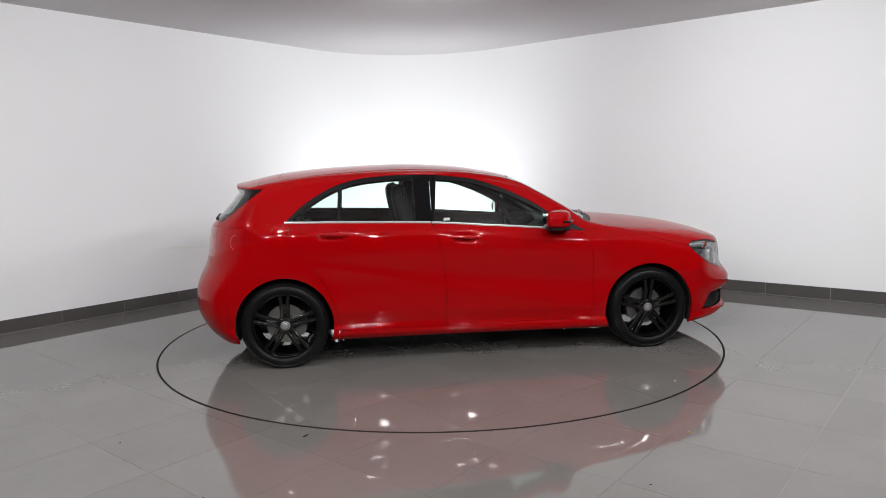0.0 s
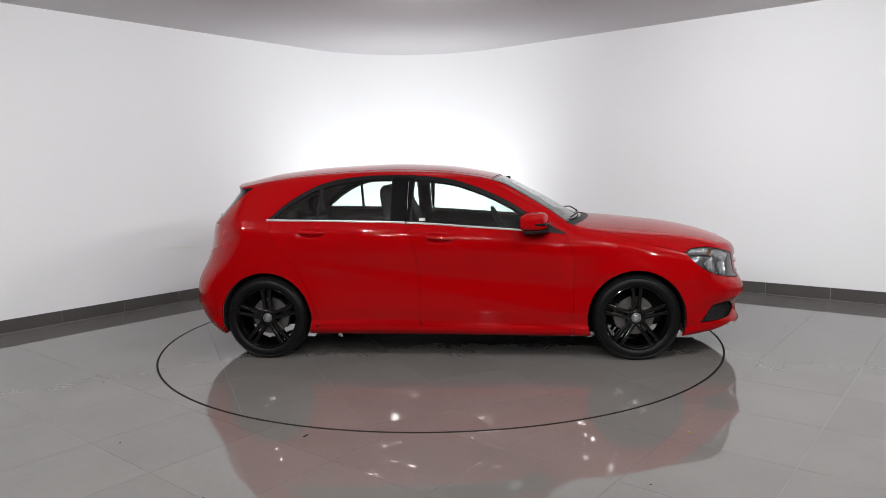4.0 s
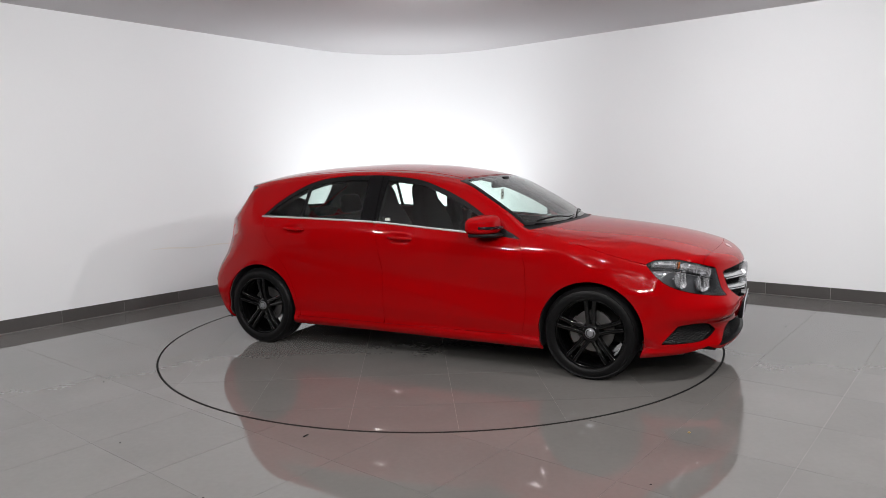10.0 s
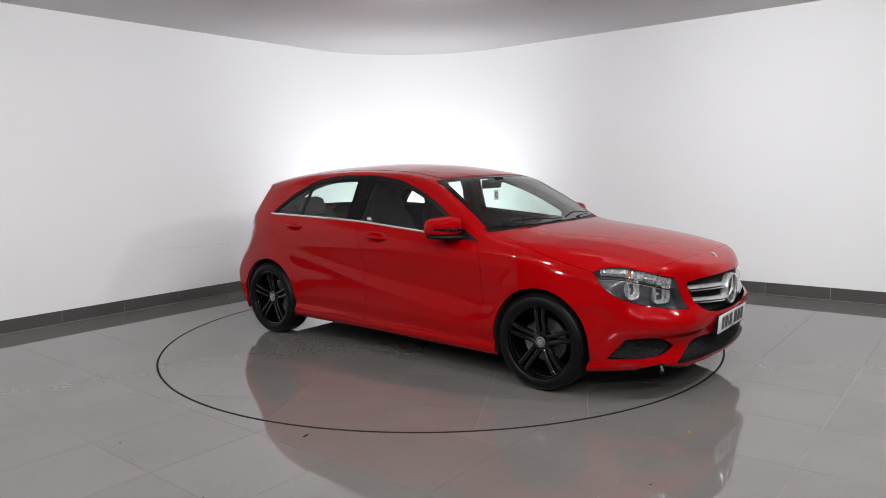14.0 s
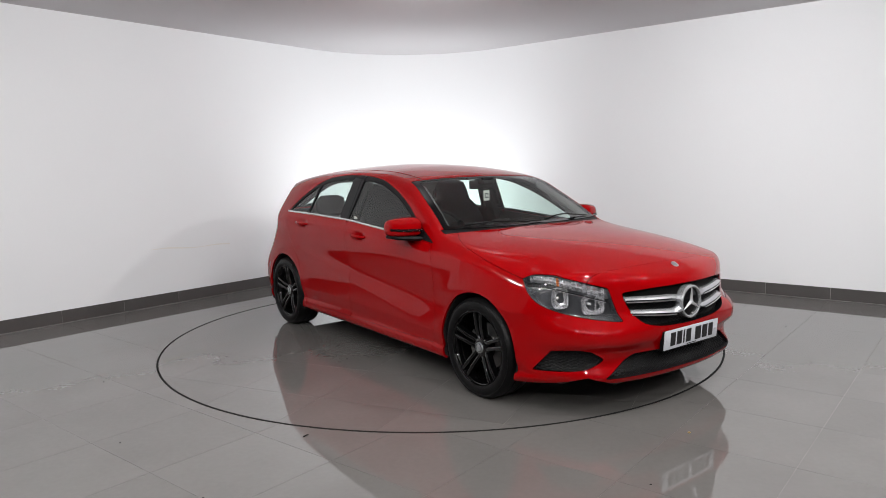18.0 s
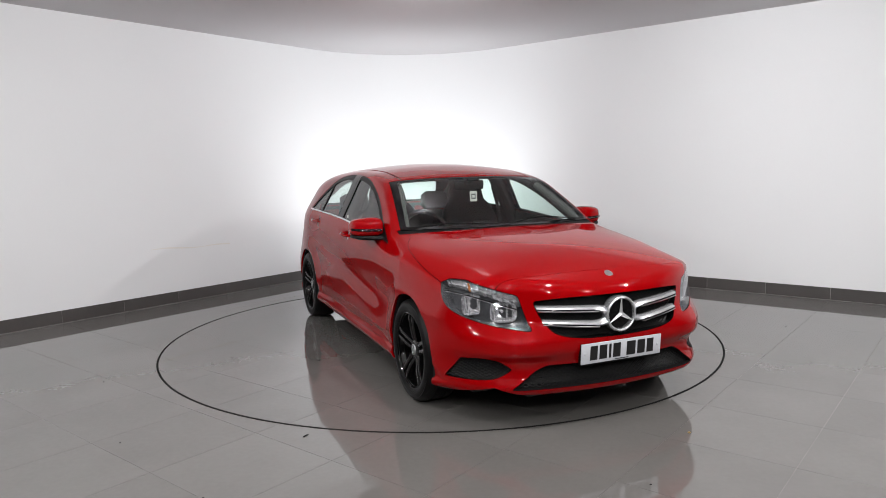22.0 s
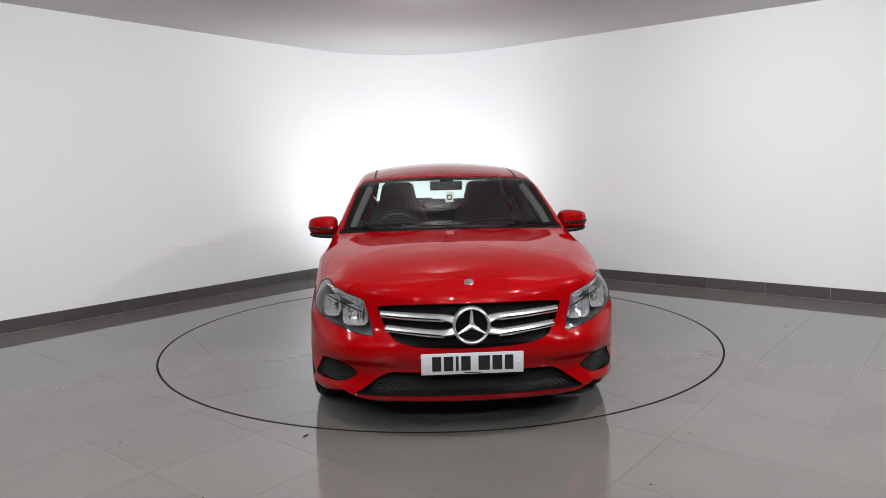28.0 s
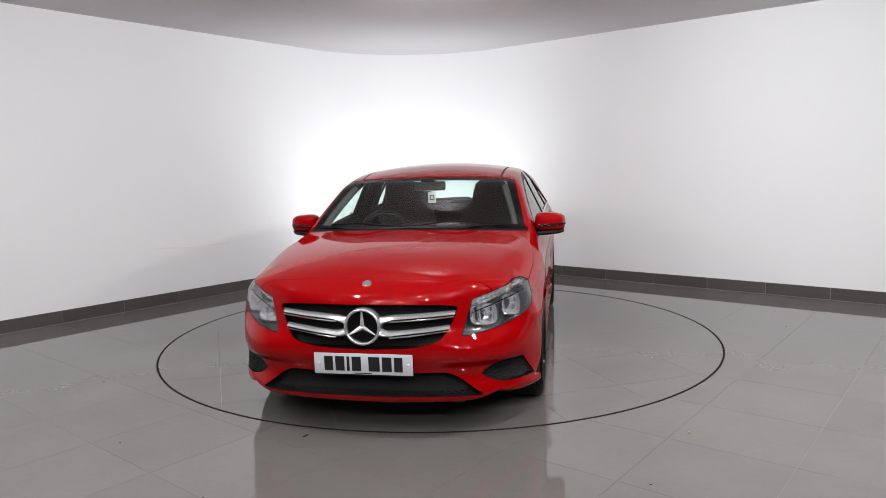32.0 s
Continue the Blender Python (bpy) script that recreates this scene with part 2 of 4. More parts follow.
roof_line = curve([(-2.3, 1.20), (-1.95, 1.272), (-1.70, 1.312), (-1.39, 1.375), (-0.94, 1.417), (-0.48, 1.430), (-0.10, 1.413), (0.20, 1.372), (0.42, 1.318), (0.60, 1.230), (0.80, 1.120), (1.02, 1.000), (1.10, 0.988), (1.30, 0.969), (1.45, 0.954), (1.64, 0.931), (1.78, 0.908), (1.90, 0.882), (2.00, 0.854), (2.08, 0.824), (2.15, 0.788), (2.32, 0.69)])
crown = curve([(-2.2, 0.10), (-1.4, 0.155), (-0.4, 0.15), (0.5, 0.08), (0.9, 0.055), (1.1, 0.075), (1.3, 0.095), (1.8, 0.125), (2.3, 0.11)])
sweep = curve([(-2.3, 0.0), (-0.4, 0.0), (0.4, 0.06), (1.02, 0.14), (1.35, 0.06), (1.7, 0.0), (2.3, 0.0)])
bow = curve([(-2.3, 0.0), (-0.6, 0.0), (0.4, 0.20), (1.02, 0.30), (1.35, 0.10), (1.7, 0.0), (2.3, 0.0)])
plan_width = curve([(-2.2, 0.835), (-1.9, 0.862), (-1.6, 0.884), (-1.35, 0.890), (-0.9, 0.882), (-0.2, 0.879), (0.6, 0.880), (1.0, 0.884), (1.35, 0.890), (1.65, 0.880), (1.9, 0.850), (2.3, 0.77)])
belt = curve([(-2.1, 1.05), (-1.31, 1.020), (-0.29, 0.990), (0.66, 0.915), (0.95, 0.895), (1.2, 0.885), (2.2, 0.80)])
section = curve([(0.10, -0.085), (0.165, -0.050), (0.182, -0.020), (0.212, -0.002), (0.242, -0.003), (0.266, -0.021), (0.30, -0.017), (0.36, -0.008), (0.44, -0.008), (0.55, -0.011), (0.68, -0.004), (0.78, -0.004), (0.86, -0.014), (0.93, -0.048), (1.00, -0.090)])
lean_f = curve([(-2.1, 0.62), (-1.3, 0.58), (-0.3, 0.48), (0.6, 0.46), (1.0, 0.55), (1.4, 0.9), (2.2, 0.9)])
nose_x = curve([(0.10, 2.03), (0.17, 2.13), (0.215, 2.212), (0.25, 2.225), (0.34, 2.206), (0.40, 2.219), (0.46, 2.233), (0.52, 2.236), (0.58, 2.232), (0.65, 2.224), (0.72, 2.218), (0.80, 2.205), (0.95, 2.14)])
tail_x = curve([(0.10, -1.80), (0.20, -1.92), (0.30, -2.00), (0.42, -2.045), (0.55, -2.048), (0.62, -2.030), (0.72, -1.985), (0.80, -1.965), (0.98, -1.940), (1.03, -1.905), (1.07, -1.868), (1.20, -1.752), (1.25, -1.718), (1.285, -1.742), (1.33, -1.76)])


bumper_flat = curve([(0.10, 0.62), (0.23, 0.62), (0.30, 0.45), (0.37, 0.45), (0.43, 0.82), (0.48, 0.78), (0.60, 0.0), (1.0, 0.0)])


def smax(a, b, k):
    h = np.clip(0.5 + 0.5 * (a - b) / k, 0, 1)
    return b + (a - b) * h + k * h * (1 - h)


def half_width(x, z):
    """The body's half width in the side view: doors with a shoulder and a hollow flank, then the leaning windows."""
    zb = belt(x)
    w = plan_width(x) + section(np.minimum(z, zb) * 0.93 / np.maximum(zb, 0.6))
    # hollow between the falling shoulder line and the rising sill line
    up = 0.32 + 0.20 * (0.9 - x)
    fall = 0.82 + 0.02 * x
    mid = np.clip((z - up) / np.maximum(fall - up, 0.05), 0, 1)
    span = np.clip((x + 1.25) / 0.5, 0, 1) * np.clip((1.15 - x) / 0.5, 0, 1)
    w = w - 0.045 * span * np.maximum(fall - up, 0.05) * np.sin(np.pi * mid**0.8) ** 2
    # flared arches
    for ax in (AXLE_F, AXLE_R):
        r = np.hypot(x - ax, z - HUB_Z)
        w = w + 0.011 * np.exp(-(((r - ARCH_R - 0.010) / 0.080) ** 2)) * np.clip((z - 0.18) / 0.2, 0, 1)
    # the shoulders draw in towards both ends
    w = w - 0.055 * np.clip((-x - 1.25) / 0.6, 0, 1) ** 1.5 * np.clip((z - 0.60) / 0.4, 0, 1)
    w = w - 0.070 * np.clip((x - 1.20) / 0.5, 0, 1) * np.clip((z - 0.58) / 0.25, 0, 1)
    # hollows behind the door handles
    for hx, hz in HANDLES:
        w = w - 0.013 * np.exp(-(((x - hx + 0.01) / 0.075) ** 4) - ((z - hz) / 0.030) ** 4)
    return w - lean_f(x) * np.maximum(z - zb, 0)


def body_field(p):
    x, y, z = p[..., 0], np.abs(p[..., 1]), p[..., 2]
    bent = x + sweep(x) * y**2
    f_top = (z - roof_line(bent) + crown(x) * y**2 + 0.10 * np.maximum(y - 0.3, 0) ** 3) * 0.9
    f_side = (y - half_width(x, z)) * 0.93
    # the bumper is flat across with tight corners, the lamp level above it is rounder
    s = 1 - bumper_flat(z)
    flat = 0.10 * y**2 + 1.6 * np.maximum(y - 0.5, 0) ** 2 + 0.40 * y**6
    f_nose = x - nose_x(z) + (1 - s) * flat + s * (0.45 * y**2 + 0.27 * y**6)
    k = np.clip((z - 0.5) / 0.4, 0, 1)
    f_tail = -x + tail_x(z) + (0.13 + 0.12 * k) * y**2 + (0.32 + 0.25 * k) * y**6
    f = smax(f_top, f_side, curve_radius(x))
    f = smax(f, f_nose, 0.045)
    f = smax(f, f_tail, 0.035)
    lift = 0.02 * np.clip((y - 0.52) / 0.25, 0, 1) * np.clip((x - 1.6) / 0.2, 0, 1)
    return smax(f, 0.165 + lift - z, 0.02)


curve_radius = curve([(-2.2, 0.07), (-1.0, 0.055), (0.6, 0.05), (1.0, 0.05), (1.4, 0.075), (1.75, 0.11), (2.3, 0.11)])


def body_shell(nx=270, ny=46, nz=56):
    """Points of the half body (y from 0), thrown from inside on to the field's surface, as vertices, normals, quads."""
    base, quads, ids = [], [], {}

    def vertex(i, j, k):
        key = (i, j, k)
        if key not in ids:
            ids[key] = len(base)
            x = -2.08 + 4.30 * i / nx
            zt = max(float(roof_line(x)), 0.70)
            base.append((x, 0.90 * j / ny, 0.16 + (zt - 0.16) * k / nz))
        return ids[key]

    for i in range(nx):
        for j in range(ny):
            quads.append((vertex(i, j, nz), vertex(i + 1, j, nz), vertex(i + 1, j + 1, nz), vertex(i, j + 1, nz)))
        for k in range(nz):
            quads.append((vertex(i, ny, k), vertex(i, ny, k + 1), vertex(i + 1, ny, k + 1), vertex(i + 1, ny, k)))
    for j in range(ny):
        for k in range(nz):
            quads.append((vertex(nx, j, k), vertex(nx, j + 1, k), vertex(nx, j + 1, k + 1), vertex(nx, j, k + 1)))
            quads.append((vertex(0, j, k), vertex(0, j, k + 1), vertex(0, j + 1, k + 1), vertex(0, j + 1, k)))
    base = np.array(base)
    eye = np.stack([np.clip(base[:, 0] * 0.72, -1.5, 1.55), np.zeros(len(base)), np.full(len(base), 0.50)], 1)
    ray = base - eye
    lo, hi = np.zeros(len(base)), np.full(len(base), 2.5)
    for _ in range(34):
        mid = (lo + hi) / 2
        inside = body_field(eye + ray * mid[:, None]) < 0
        lo, hi = np.where(inside, mid, lo), np.where(inside, hi, mid)
    pts = eye + ray * lo[:, None]
    return pts, field_normals(pts), [list(q) for q in quads]


def field_normals(pts):
    n = np.stack([body_field(pts + d) - body_field(pts - d) for d in np.eye(3) * 0.004], 1)
    flat = np.abs(pts[:, 1]) < 1e-5
    n[flat, 1] = 0
    return n / np.linalg.norm(n, axis=1)[:, None]


def clip(sheet, f):
    """Keeps the part of a sheet where the function f of its points is positive, with clean edges."""
    pts, nor, faces = sheet
    val = f(pts)
    val = np.where(np.abs(val) < 1e-6, 1e-6, val)
    pos = (val > 0).tolist()
    newp, newn, kept, cut = [], [], [], {}
    count = len(pts)

    def crossing(a, b):
        key = (a, b) if a < b else (b, a)
        if key not in cut:
            t = val[a] / (val[a] - val[b])
            cut[key] = count + len(newp)
            newp.append(pts[a] + (pts[b] - pts[a]) * t)
            newn.append(nor[a] + (nor[b] - nor[a]) * t)
        return cut[key]

    for face in faces:
        s = [pos[i] for i in face]
        if all(s):
            kept.append(face)
        elif any(s):
            out = []
            for i, a in enumerate(face):
                b = face[(i + 1) % len(face)]
                if pos[a]:
                    out.append(a)
                if pos[a] != pos[b]:
                    out.append(crossing(a, b))
            if len(out) > 2:
                kept.append(out)
    if newp:
        pts, nor = np.vstack([pts, newp]), np.vstack([nor, newn])
    used = sorted({i for face in kept for i in face})
    remap = {v: i for i, v in enumerate(used)}
    if not used:
        return np.zeros((0, 3)), np.zeros((0, 3)), []
    nor = nor[used]
    return pts[used], nor / np.linalg.norm(nor, axis=1)[:, None], [[remap[i] for i in face] for face in kept]


def mirrored(sheet):
    pts, nor, faces = sheet
    return pts * (1, -1, 1), nor * (1, -1, 1), [face[::-1] for face in faces]


def both(sheet):
    """A centre panel from its half."""
    pts, nor, faces = sheet
    p2, n2, f2 = mirrored(sheet)
    k = len(pts)
    return np.vstack([pts, p2]), np.vstack([nor, n2]), faces + [[i + k for i in face] for face in f2]


def sheet_part(name, sheet, mat, parent, label="", depth=0.014, lift=0.0):
    """A panel: the sheet itself, and a rim turned inwards along its edges."""
    pts, nor, faces = sheet
    pts = pts + nor * lift
    edges = {}
    for face in faces:
        for a, b in zip(face, face[1:] + face[:1]):
            edges[(a, b)] = edges.get((a, b), 0) + 1
    verts, normals, polys = [tuple(p) for p in pts], [], [tuple(f) for f in faces]
    loops = [tuple(nor[i]) for face in faces for i in face]
    if depth:
        for a, b in edges:
            if (b, a) in edges or (abs(pts[a][1]) < 1e-4 and abs(pts[b][1]) < 1e-4):
                continue
            k = len(verts)
            verts += [tuple(pts[a]), tuple(pts[b]), tuple(pts[b] - nor[b] * depth), tuple(pts[a] - nor[a] * depth)]
            polys.append((k + 1, k, k + 3, k + 2))
            n = np.cross(pts[b] - pts[a], nor[a])
            n = n / (np.linalg.norm(n) + 1e-12)
            loops += [tuple(n)] * 4
    me = bpy.data.meshes.new(name)
    me.from_pydata(verts, [], polys)
    me.polygons.foreach_set("use_smooth", [True] * len(polys))
    me.materials.append(mat)
    me.normals_split_custom_set(loops)
    ob = new(name, me)
    ob.parent = parent
    return tagged(ob, label)


# outlines of the panels, as functions that are positive inside
def side_curve(pairs):
    c = curve(pairs)
    return lambda p, swap=False: c(p[:, 2] if swap else p[:, 0])


window_low = curve([(-1.33, 1.036), (-0.79, 1.021), (-0.29, 1.004), (0.16, 0.970), (0.66, 0.928), (0.92, 0.897)])
window_top = curve([(-1.33, 1.030), (-1.28, 1.075), (-1.22, 1.130), (-1.10, 1.212), (-0.937, 1.290), (-0.773, 1.328), (-0.50, 1.347), (-0.30, 1.344), (0.014, 1.312), (0.23, 1.246), (0.44, 1.150), (0.65, 1.022), (0.90, 0.892)])
seam_b = curve([(0.15, -0.197), (0.40, -0.196), (0.57, -0.197), (0.72, -0.212), (0.86, -0.240), (1.02, -0.287)])
seam_a = curve([(0.15, 0.868), (0.22, 0.876), (0.40, 0.910), (0.70, 0.912), (0.80, 0.895), (0.92, 0.850)])
seam_c = curve([(0.15, -0.955), (0.30, -0.960), (0.40, -0.985), (0.50, -1.020), (0.63, -1.085), (0.75, -1.175), (0.84, -1.240), (0.94, -1.288), (1.04, -1.305)])
hood_y = curve([(0.7, 0.66), (0.95, 0.69), (1.0, 0.722), (1.09, 0.772), (1.19, 0.806), (1.43, 0.824), (1.62, 0.815), (1.79, 0.795), (1.96, 0.72), (2.10, 0.60)])
lamp_low = curve([(1.66, 0.790), (1.69, 0.762), (1.75, 0.698), (1.82, 0.645), (1.91, 0.602), (2.0, 0.574), (2.14, 0.546)])
lamp_top = curve([(1.66, 0.750), (1.69, 0.768), (1.75, 0.792), (1.85, 0.795), (1.95, 0.775), (2.05, 0.738), (2.14, 0.695)])
SILL_Z = 0.255


def in_window(p, grow=0.0):
    return np.minimum(p[:, 2] - window_low(p[:, 0]) + grow, window_top(p[:, 0]) - p[:, 2] + grow)


def in_arch(p):
    return np.where(p[:, 1] > 0.45, ARCH_R - np.minimum(np.hypot(p[:, 0] - AXLE_F, p[:, 2] - HUB_Z), np.hypot(p[:, 0] - AXLE_R, p[:, 2] - HUB_Z)), -1.0)


def in_windscreen(p):
    bent = p[:, 0] + bow(p[:, 0]) * p[:, 1] ** 2
    edge = 0.628 + 0.215 * (p[:, 0] - 0.334)
    return np.minimum(np.minimum(bent - 0.405, 1.035 - bent), np.minimum(edge - p[:, 1], p[:, 2] - 0.9))


def in_hood(p):
    bent = p[:, 0] + bow(p[:, 0]) * p[:, 1] ** 2
    return np.minimum(np.minimum(hood_y(p[:, 0]) - p[:, 1], 2.075 - 0.16 * p[:, 1] ** 2 - p[:, 0]), np.minimum(bent - 1.085, p[:, 2] - 0.6))


def in_cowl(p):
    bent = p[:, 0] + bow(p[:, 0]) * p[:, 1] ** 2
    return np.minimum(np.minimum(1.09 - bent, bent - 1.03), np.minimum(0.765 - p[:, 1], p[:, 2] - 0.85))


def in_headlight(p):
    return np.minimum(np.minimum(p[:, 2] - lamp_low(p[:, 0]), lamp_top(p[:, 0]) - p[:, 2]), np.minimum(p[:, 1] - 0.497 - 0.28 * (p[:, 2] - 0.55), p[:, 0] - 1.67))


grille_low = curve([(0.0, 0.487), (0.2, 0.493), (0.32, 0.508), (0.39, 0.532), (0.43, 0.580), (0.465, 0.650), (0.485, 0.70)])
grille_top = curve([(0.0, 0.716), (0.25, 0.713), (0.45, 0.700), (0.50, 0.690)])
intake_top = curve([(0.0, 0.352), (0.25, 0.358), (0.40, 0.358), (0.46, 0.338), (0.53, 0.290), (0.60, 0.240), (0.63, 0.215)])
intake_low = curve([(0.0, 0.238), (0.4, 0.236), (0.63, 0.232)])
fog_top = curve([(0.585, 0.338), (0.62, 0.364), (0.66, 0.386), (0.72, 0.395), (0.78, 0.388), (0.84, 0.374)])
fog_low = curve([(0.585, 0.338), (0.62, 0.311), (0.67, 0.286), (0.72, 0.276), (0.78, 0.271), (0.84, 0.268)])


def in_grille(p):
    return np.where(p[:, 0] > 1.5, np.minimum(np.minimum(p[:, 2] - grille_low(p[:, 1]), grille_top(p[:, 1]) - p[:, 2]), 0.475 - p[:, 1]), -1.0)


def in_intake(p):
    return np.where(p[:, 0] > 1.5, np.minimum(p[:, 2] - intake_low(p[:, 1]), intake_top(p[:, 1]) - p[:, 2]), -1.0)


def in_fog(p):
    lean = 1.80 + 0.10 * (p[:, 2] - 0.28) / 0.12
    return np.where(p[:, 0] > 1.5, np.minimum(np.minimum(p[:, 2] - fog_low(p[:, 1]), fog_top(p[:, 1]) - p[:, 2]), np.minimum(p[:, 1] - 0.588, p[:, 0] - lean)), -1.0)


def in_bumper_front(p):
    cut = curve([(0.15, 1.70), (0.45, 1.73), (0.62, 1.75), (0.70, 1.74), (0.78, 1.70), (0.90, 1.70)])
    return np.minimum(p[:, 0] - cut(p[:, 2]), 3.0 - p[:, 2])


def in_front_door(p):
    return np.minimum(np.minimum(seam_a(p[:, 2]) - p[:, 0], p[:, 0] - seam_b(p[:, 2])), np.minimum(np.minimum(window_low(p[:, 0]) - 0.006 - p[:, 2], p[:, 2] - SILL_Z), p[:, 1] - 0.5))


def in_rear_door(p):
    return np.minimum(np.minimum(seam_b(p[:, 2]) - p[:, 0], p[:, 0] - seam_c(p[:, 2])), np.minimum(np.minimum(window_low(p[:, 0]) - 0.006 - p[:, 2], p[:, 2] - SILL_Z), p[:, 1] - 0.5))


def in_rear_glass(p):
    return np.where(p[:, 0] < -1.2, np.minimum(np.minimum(p[:, 2] - 1.055, 1.262 - p[:, 2]), np.minimum(0.62 - 0.25 * (p[:, 2] - 1.05) - p[:, 1], -1.60 - p[:, 0])), -1.0)


def in_rear_fin(p):
    return np.where(p[:, 0] < -1.2, np.minimum(np.minimum(p[:, 2] - 1.04, 1.268 - p[:, 2]), -1.80 + 1.35 * (p[:, 2] - 1.05) - p[:, 0] + 0.03), -1.0)


tail_lamp_x = curve([(0.76, -1.95), (0.79, -1.86), (0.86, -1.70), (0.90, -1.575), (0.985, -1.58), (1.02, -1.60)])


def in_tail_lamp(p):
    return np.where(p[:, 0] < -1.2, np.minimum(np.minimum(p[:, 2] - 0.785, 1.000 - p[:, 2]), np.minimum(tail_lamp_x(p[:, 2]) - p[:, 0], p[:, 1] - 0.43)), -1.0)


def in_tailgate(p):
    return np.where(p[:, 0] < -1.2, np.minimum(np.minimum(p[:, 2] - 0.52, -1.52 - p[:, 0]), 0.66 - p[:, 1] + 0.0 * p[:, 2]), -1.0)


def in_roof(p):
    bent = p[:, 0] + bow(p[:, 0]) * p[:, 1] ** 2
    edge = 0.528 + 0.05 * np.clip(-p[:, 0] - 0.5, 0, 1)
    return np.minimum(np.minimum(edge - p[:, 1], 0.385 - bent), np.minimum(p[:, 2] - 1.2, p[:, 0] + 1.38))


GAP = 0.0011
car = new("hatchback_car")
tagged(car, "glossy red five-door hatchback with black alloy wheels on a turntable", "car")
shell = body_shell()


def take(f, gap=GAP):
    """Cuts a panel out of what is left of the shell."""
    global shell
    panel = clip(shell, lambda p: f(p) - gap)
    shell = clip(shell, lambda p: -f(p) - gap)
    return panel


take(in_arch, 0.0)
p_screen = take(in_windscreen, 0.001)
p_cowl = take(lambda p: in_cowl(p), 0.0)
p_grille, p_intake, p_fog = take(in_grille, 0.0), take(in_intake, 0.0), take(in_fog, 0.0)
p_lamp = take(in_headlight, 0.0015)
p_side_glass = take(in_window, 0.0)
p_rear_glass = take(in_rear_glass, 0.001)
p_fin = take(in_rear_fin, 0.001)
p_tail_lamp = take(in_tail_lamp, 0.001)
p_hood, p_roof = take(in_hood), take(in_roof, 0.001)
p_roof_strip = take(lambda p: np.minimum(np.minimum(0.543 + 0.05 * np.clip(-p[:, 0] - 0.5, 0, 1) - p[:, 1], 0.395 - p[:, 0] - bow(p[:, 0]) * p[:, 1] ** 2), np.minimum(p[:, 2] - 1.2, p[:, 0] + 1.36)), 0.0005)
p_door_f, p_door_r = take(in_front_door), take(in_rear_door)
p_sill = take(lambda p: np.minimum(np.minimum(SILL_Z - p[:, 2], 0.90 - p[:, 0]), np.minimum(p[:, 0] + 0.975, p[:, 1] - 0.5)), 0.001)
p_bumper = take(in_bumper_front, 0.0)
p_tailgate = take(in_tailgate)
p_rear_bumper = take(lambda p: np.minimum(np.minimum(0.70 - p[:, 2], -1.735 - p[:, 0]), 2.0 - p[:, 1]), 0.0007)
p_fender = clip(shell, lambda p: p[:, 0] - 0.6)
p_frame = clip(shell, lambda p: 0.6 - p[:, 0])

body = sheet_part("body_frame", both(p_frame), RED, car, "red body side frames and rear quarters")
sheet_part("hood", both(p_hood), RED, car, "red bonnet with soft side creases")
sheet_part("roof", both(p_roof), RED, car)
sheet_part("front_bumper", both(p_bumper), RED, car, "red front bumper with three openings")
sheet_part("tailgate", both(p_tailgate), RED, car)
sheet_part("rear_bumper", both(p_rear_bumper), RED, car)
rear_window = sheet_part("rear_window", both(p_rear_glass), GLASS_DARK, car, depth=0)
glasses = [rear_window]
for flip in (lambda s: s, mirrored):
    sheet_part("front_fender", flip(p_fender), RED, car)
    sheet_part("front_door", flip(p_door_f), RED, car)
    sheet_part("rear_door", flip(p_door_r), RED, car)
    sheet_part("roof_strip", flip(p_roof_strip), BLACK_PLASTIC, car, "narrow black roof joint strip", lift=-0.003)
    sheet_part("sill", flip(p_sill), RED, car)
    sheet_part("rear_side_fin", flip(p_fin), BLACK_GLOSS, car)
    sheet_part("tail_lamp", flip(p_tail_lamp), LAMP_RED, car, "red tail lamp lens")

# ---- car: windows, lamps, grilles ----


def on_side(x, z, lift=0.0):
    """The point of the body's side at x, z, on the y > 0 half."""
    lo, hi = 0.2, 1.1
    for _ in range(30):
        mid = (lo + hi) / 2
        lo, hi = (mid, hi) if body_field(np.array([x, mid, z])) < 0 else (lo, mid)
    return Vector((x, lo + lift, z))


def on_front(y, z, lift=0.0):
    lo, hi = 1.2, 2.5
    for _ in range(30):
        mid = (lo + hi) / 2
        lo, hi = (mid, hi) if body_field(np.array([mid, y, z])) < 0 else (lo, mid)
    return Vector((lo + lift, y, z))


def on_top(x, y, lift=0.0):
    lo, hi = 0.5, 1.7
    for _ in range(30):
        mid = (lo + hi) / 2
        lo, hi = (mid, hi) if body_field(np.array([x, y, mid])) < 0 else (lo, mid)
    return Vector((x, y, lo + lift))


def edge_part(name, sheet, mat, parent, depth, label=""):
    """Only the turned-in rim of a sheet, as the wall round an opening."""
    pts, nor, faces = sheet
    edges = {(a, b) for face in faces for a, b in zip(face, face[1:] + face[:1])}
    verts, polys = [], []
    for a, b in edges:
        if (b, a) in edges or (abs(pts[a][1]) < 1e-4 and abs(pts[b][1]) < 1e-4):
            continue
        k = len(verts)
        verts += [pts[a], pts[b], pts[b] - nor[b] * depth, pts[a] - nor[a] * depth]
        polys.append((k, k + 1, k + 2, k + 3))
    ob = mesh_object(name, verts, polys, mat)
    ob.parent = parent
    return tagged(ob, label)


def two_sides(build):
    """Calls build(flip, sign) for both sides of the car."""
    build(lambda s: s, 1)
    build(mirrored, -1)


def flip_bm(bm, sign):
    if sign < 0:
        bmesh.ops.scale(bm, vec=(1, -1, 1), verts=bm.verts)
    return bm


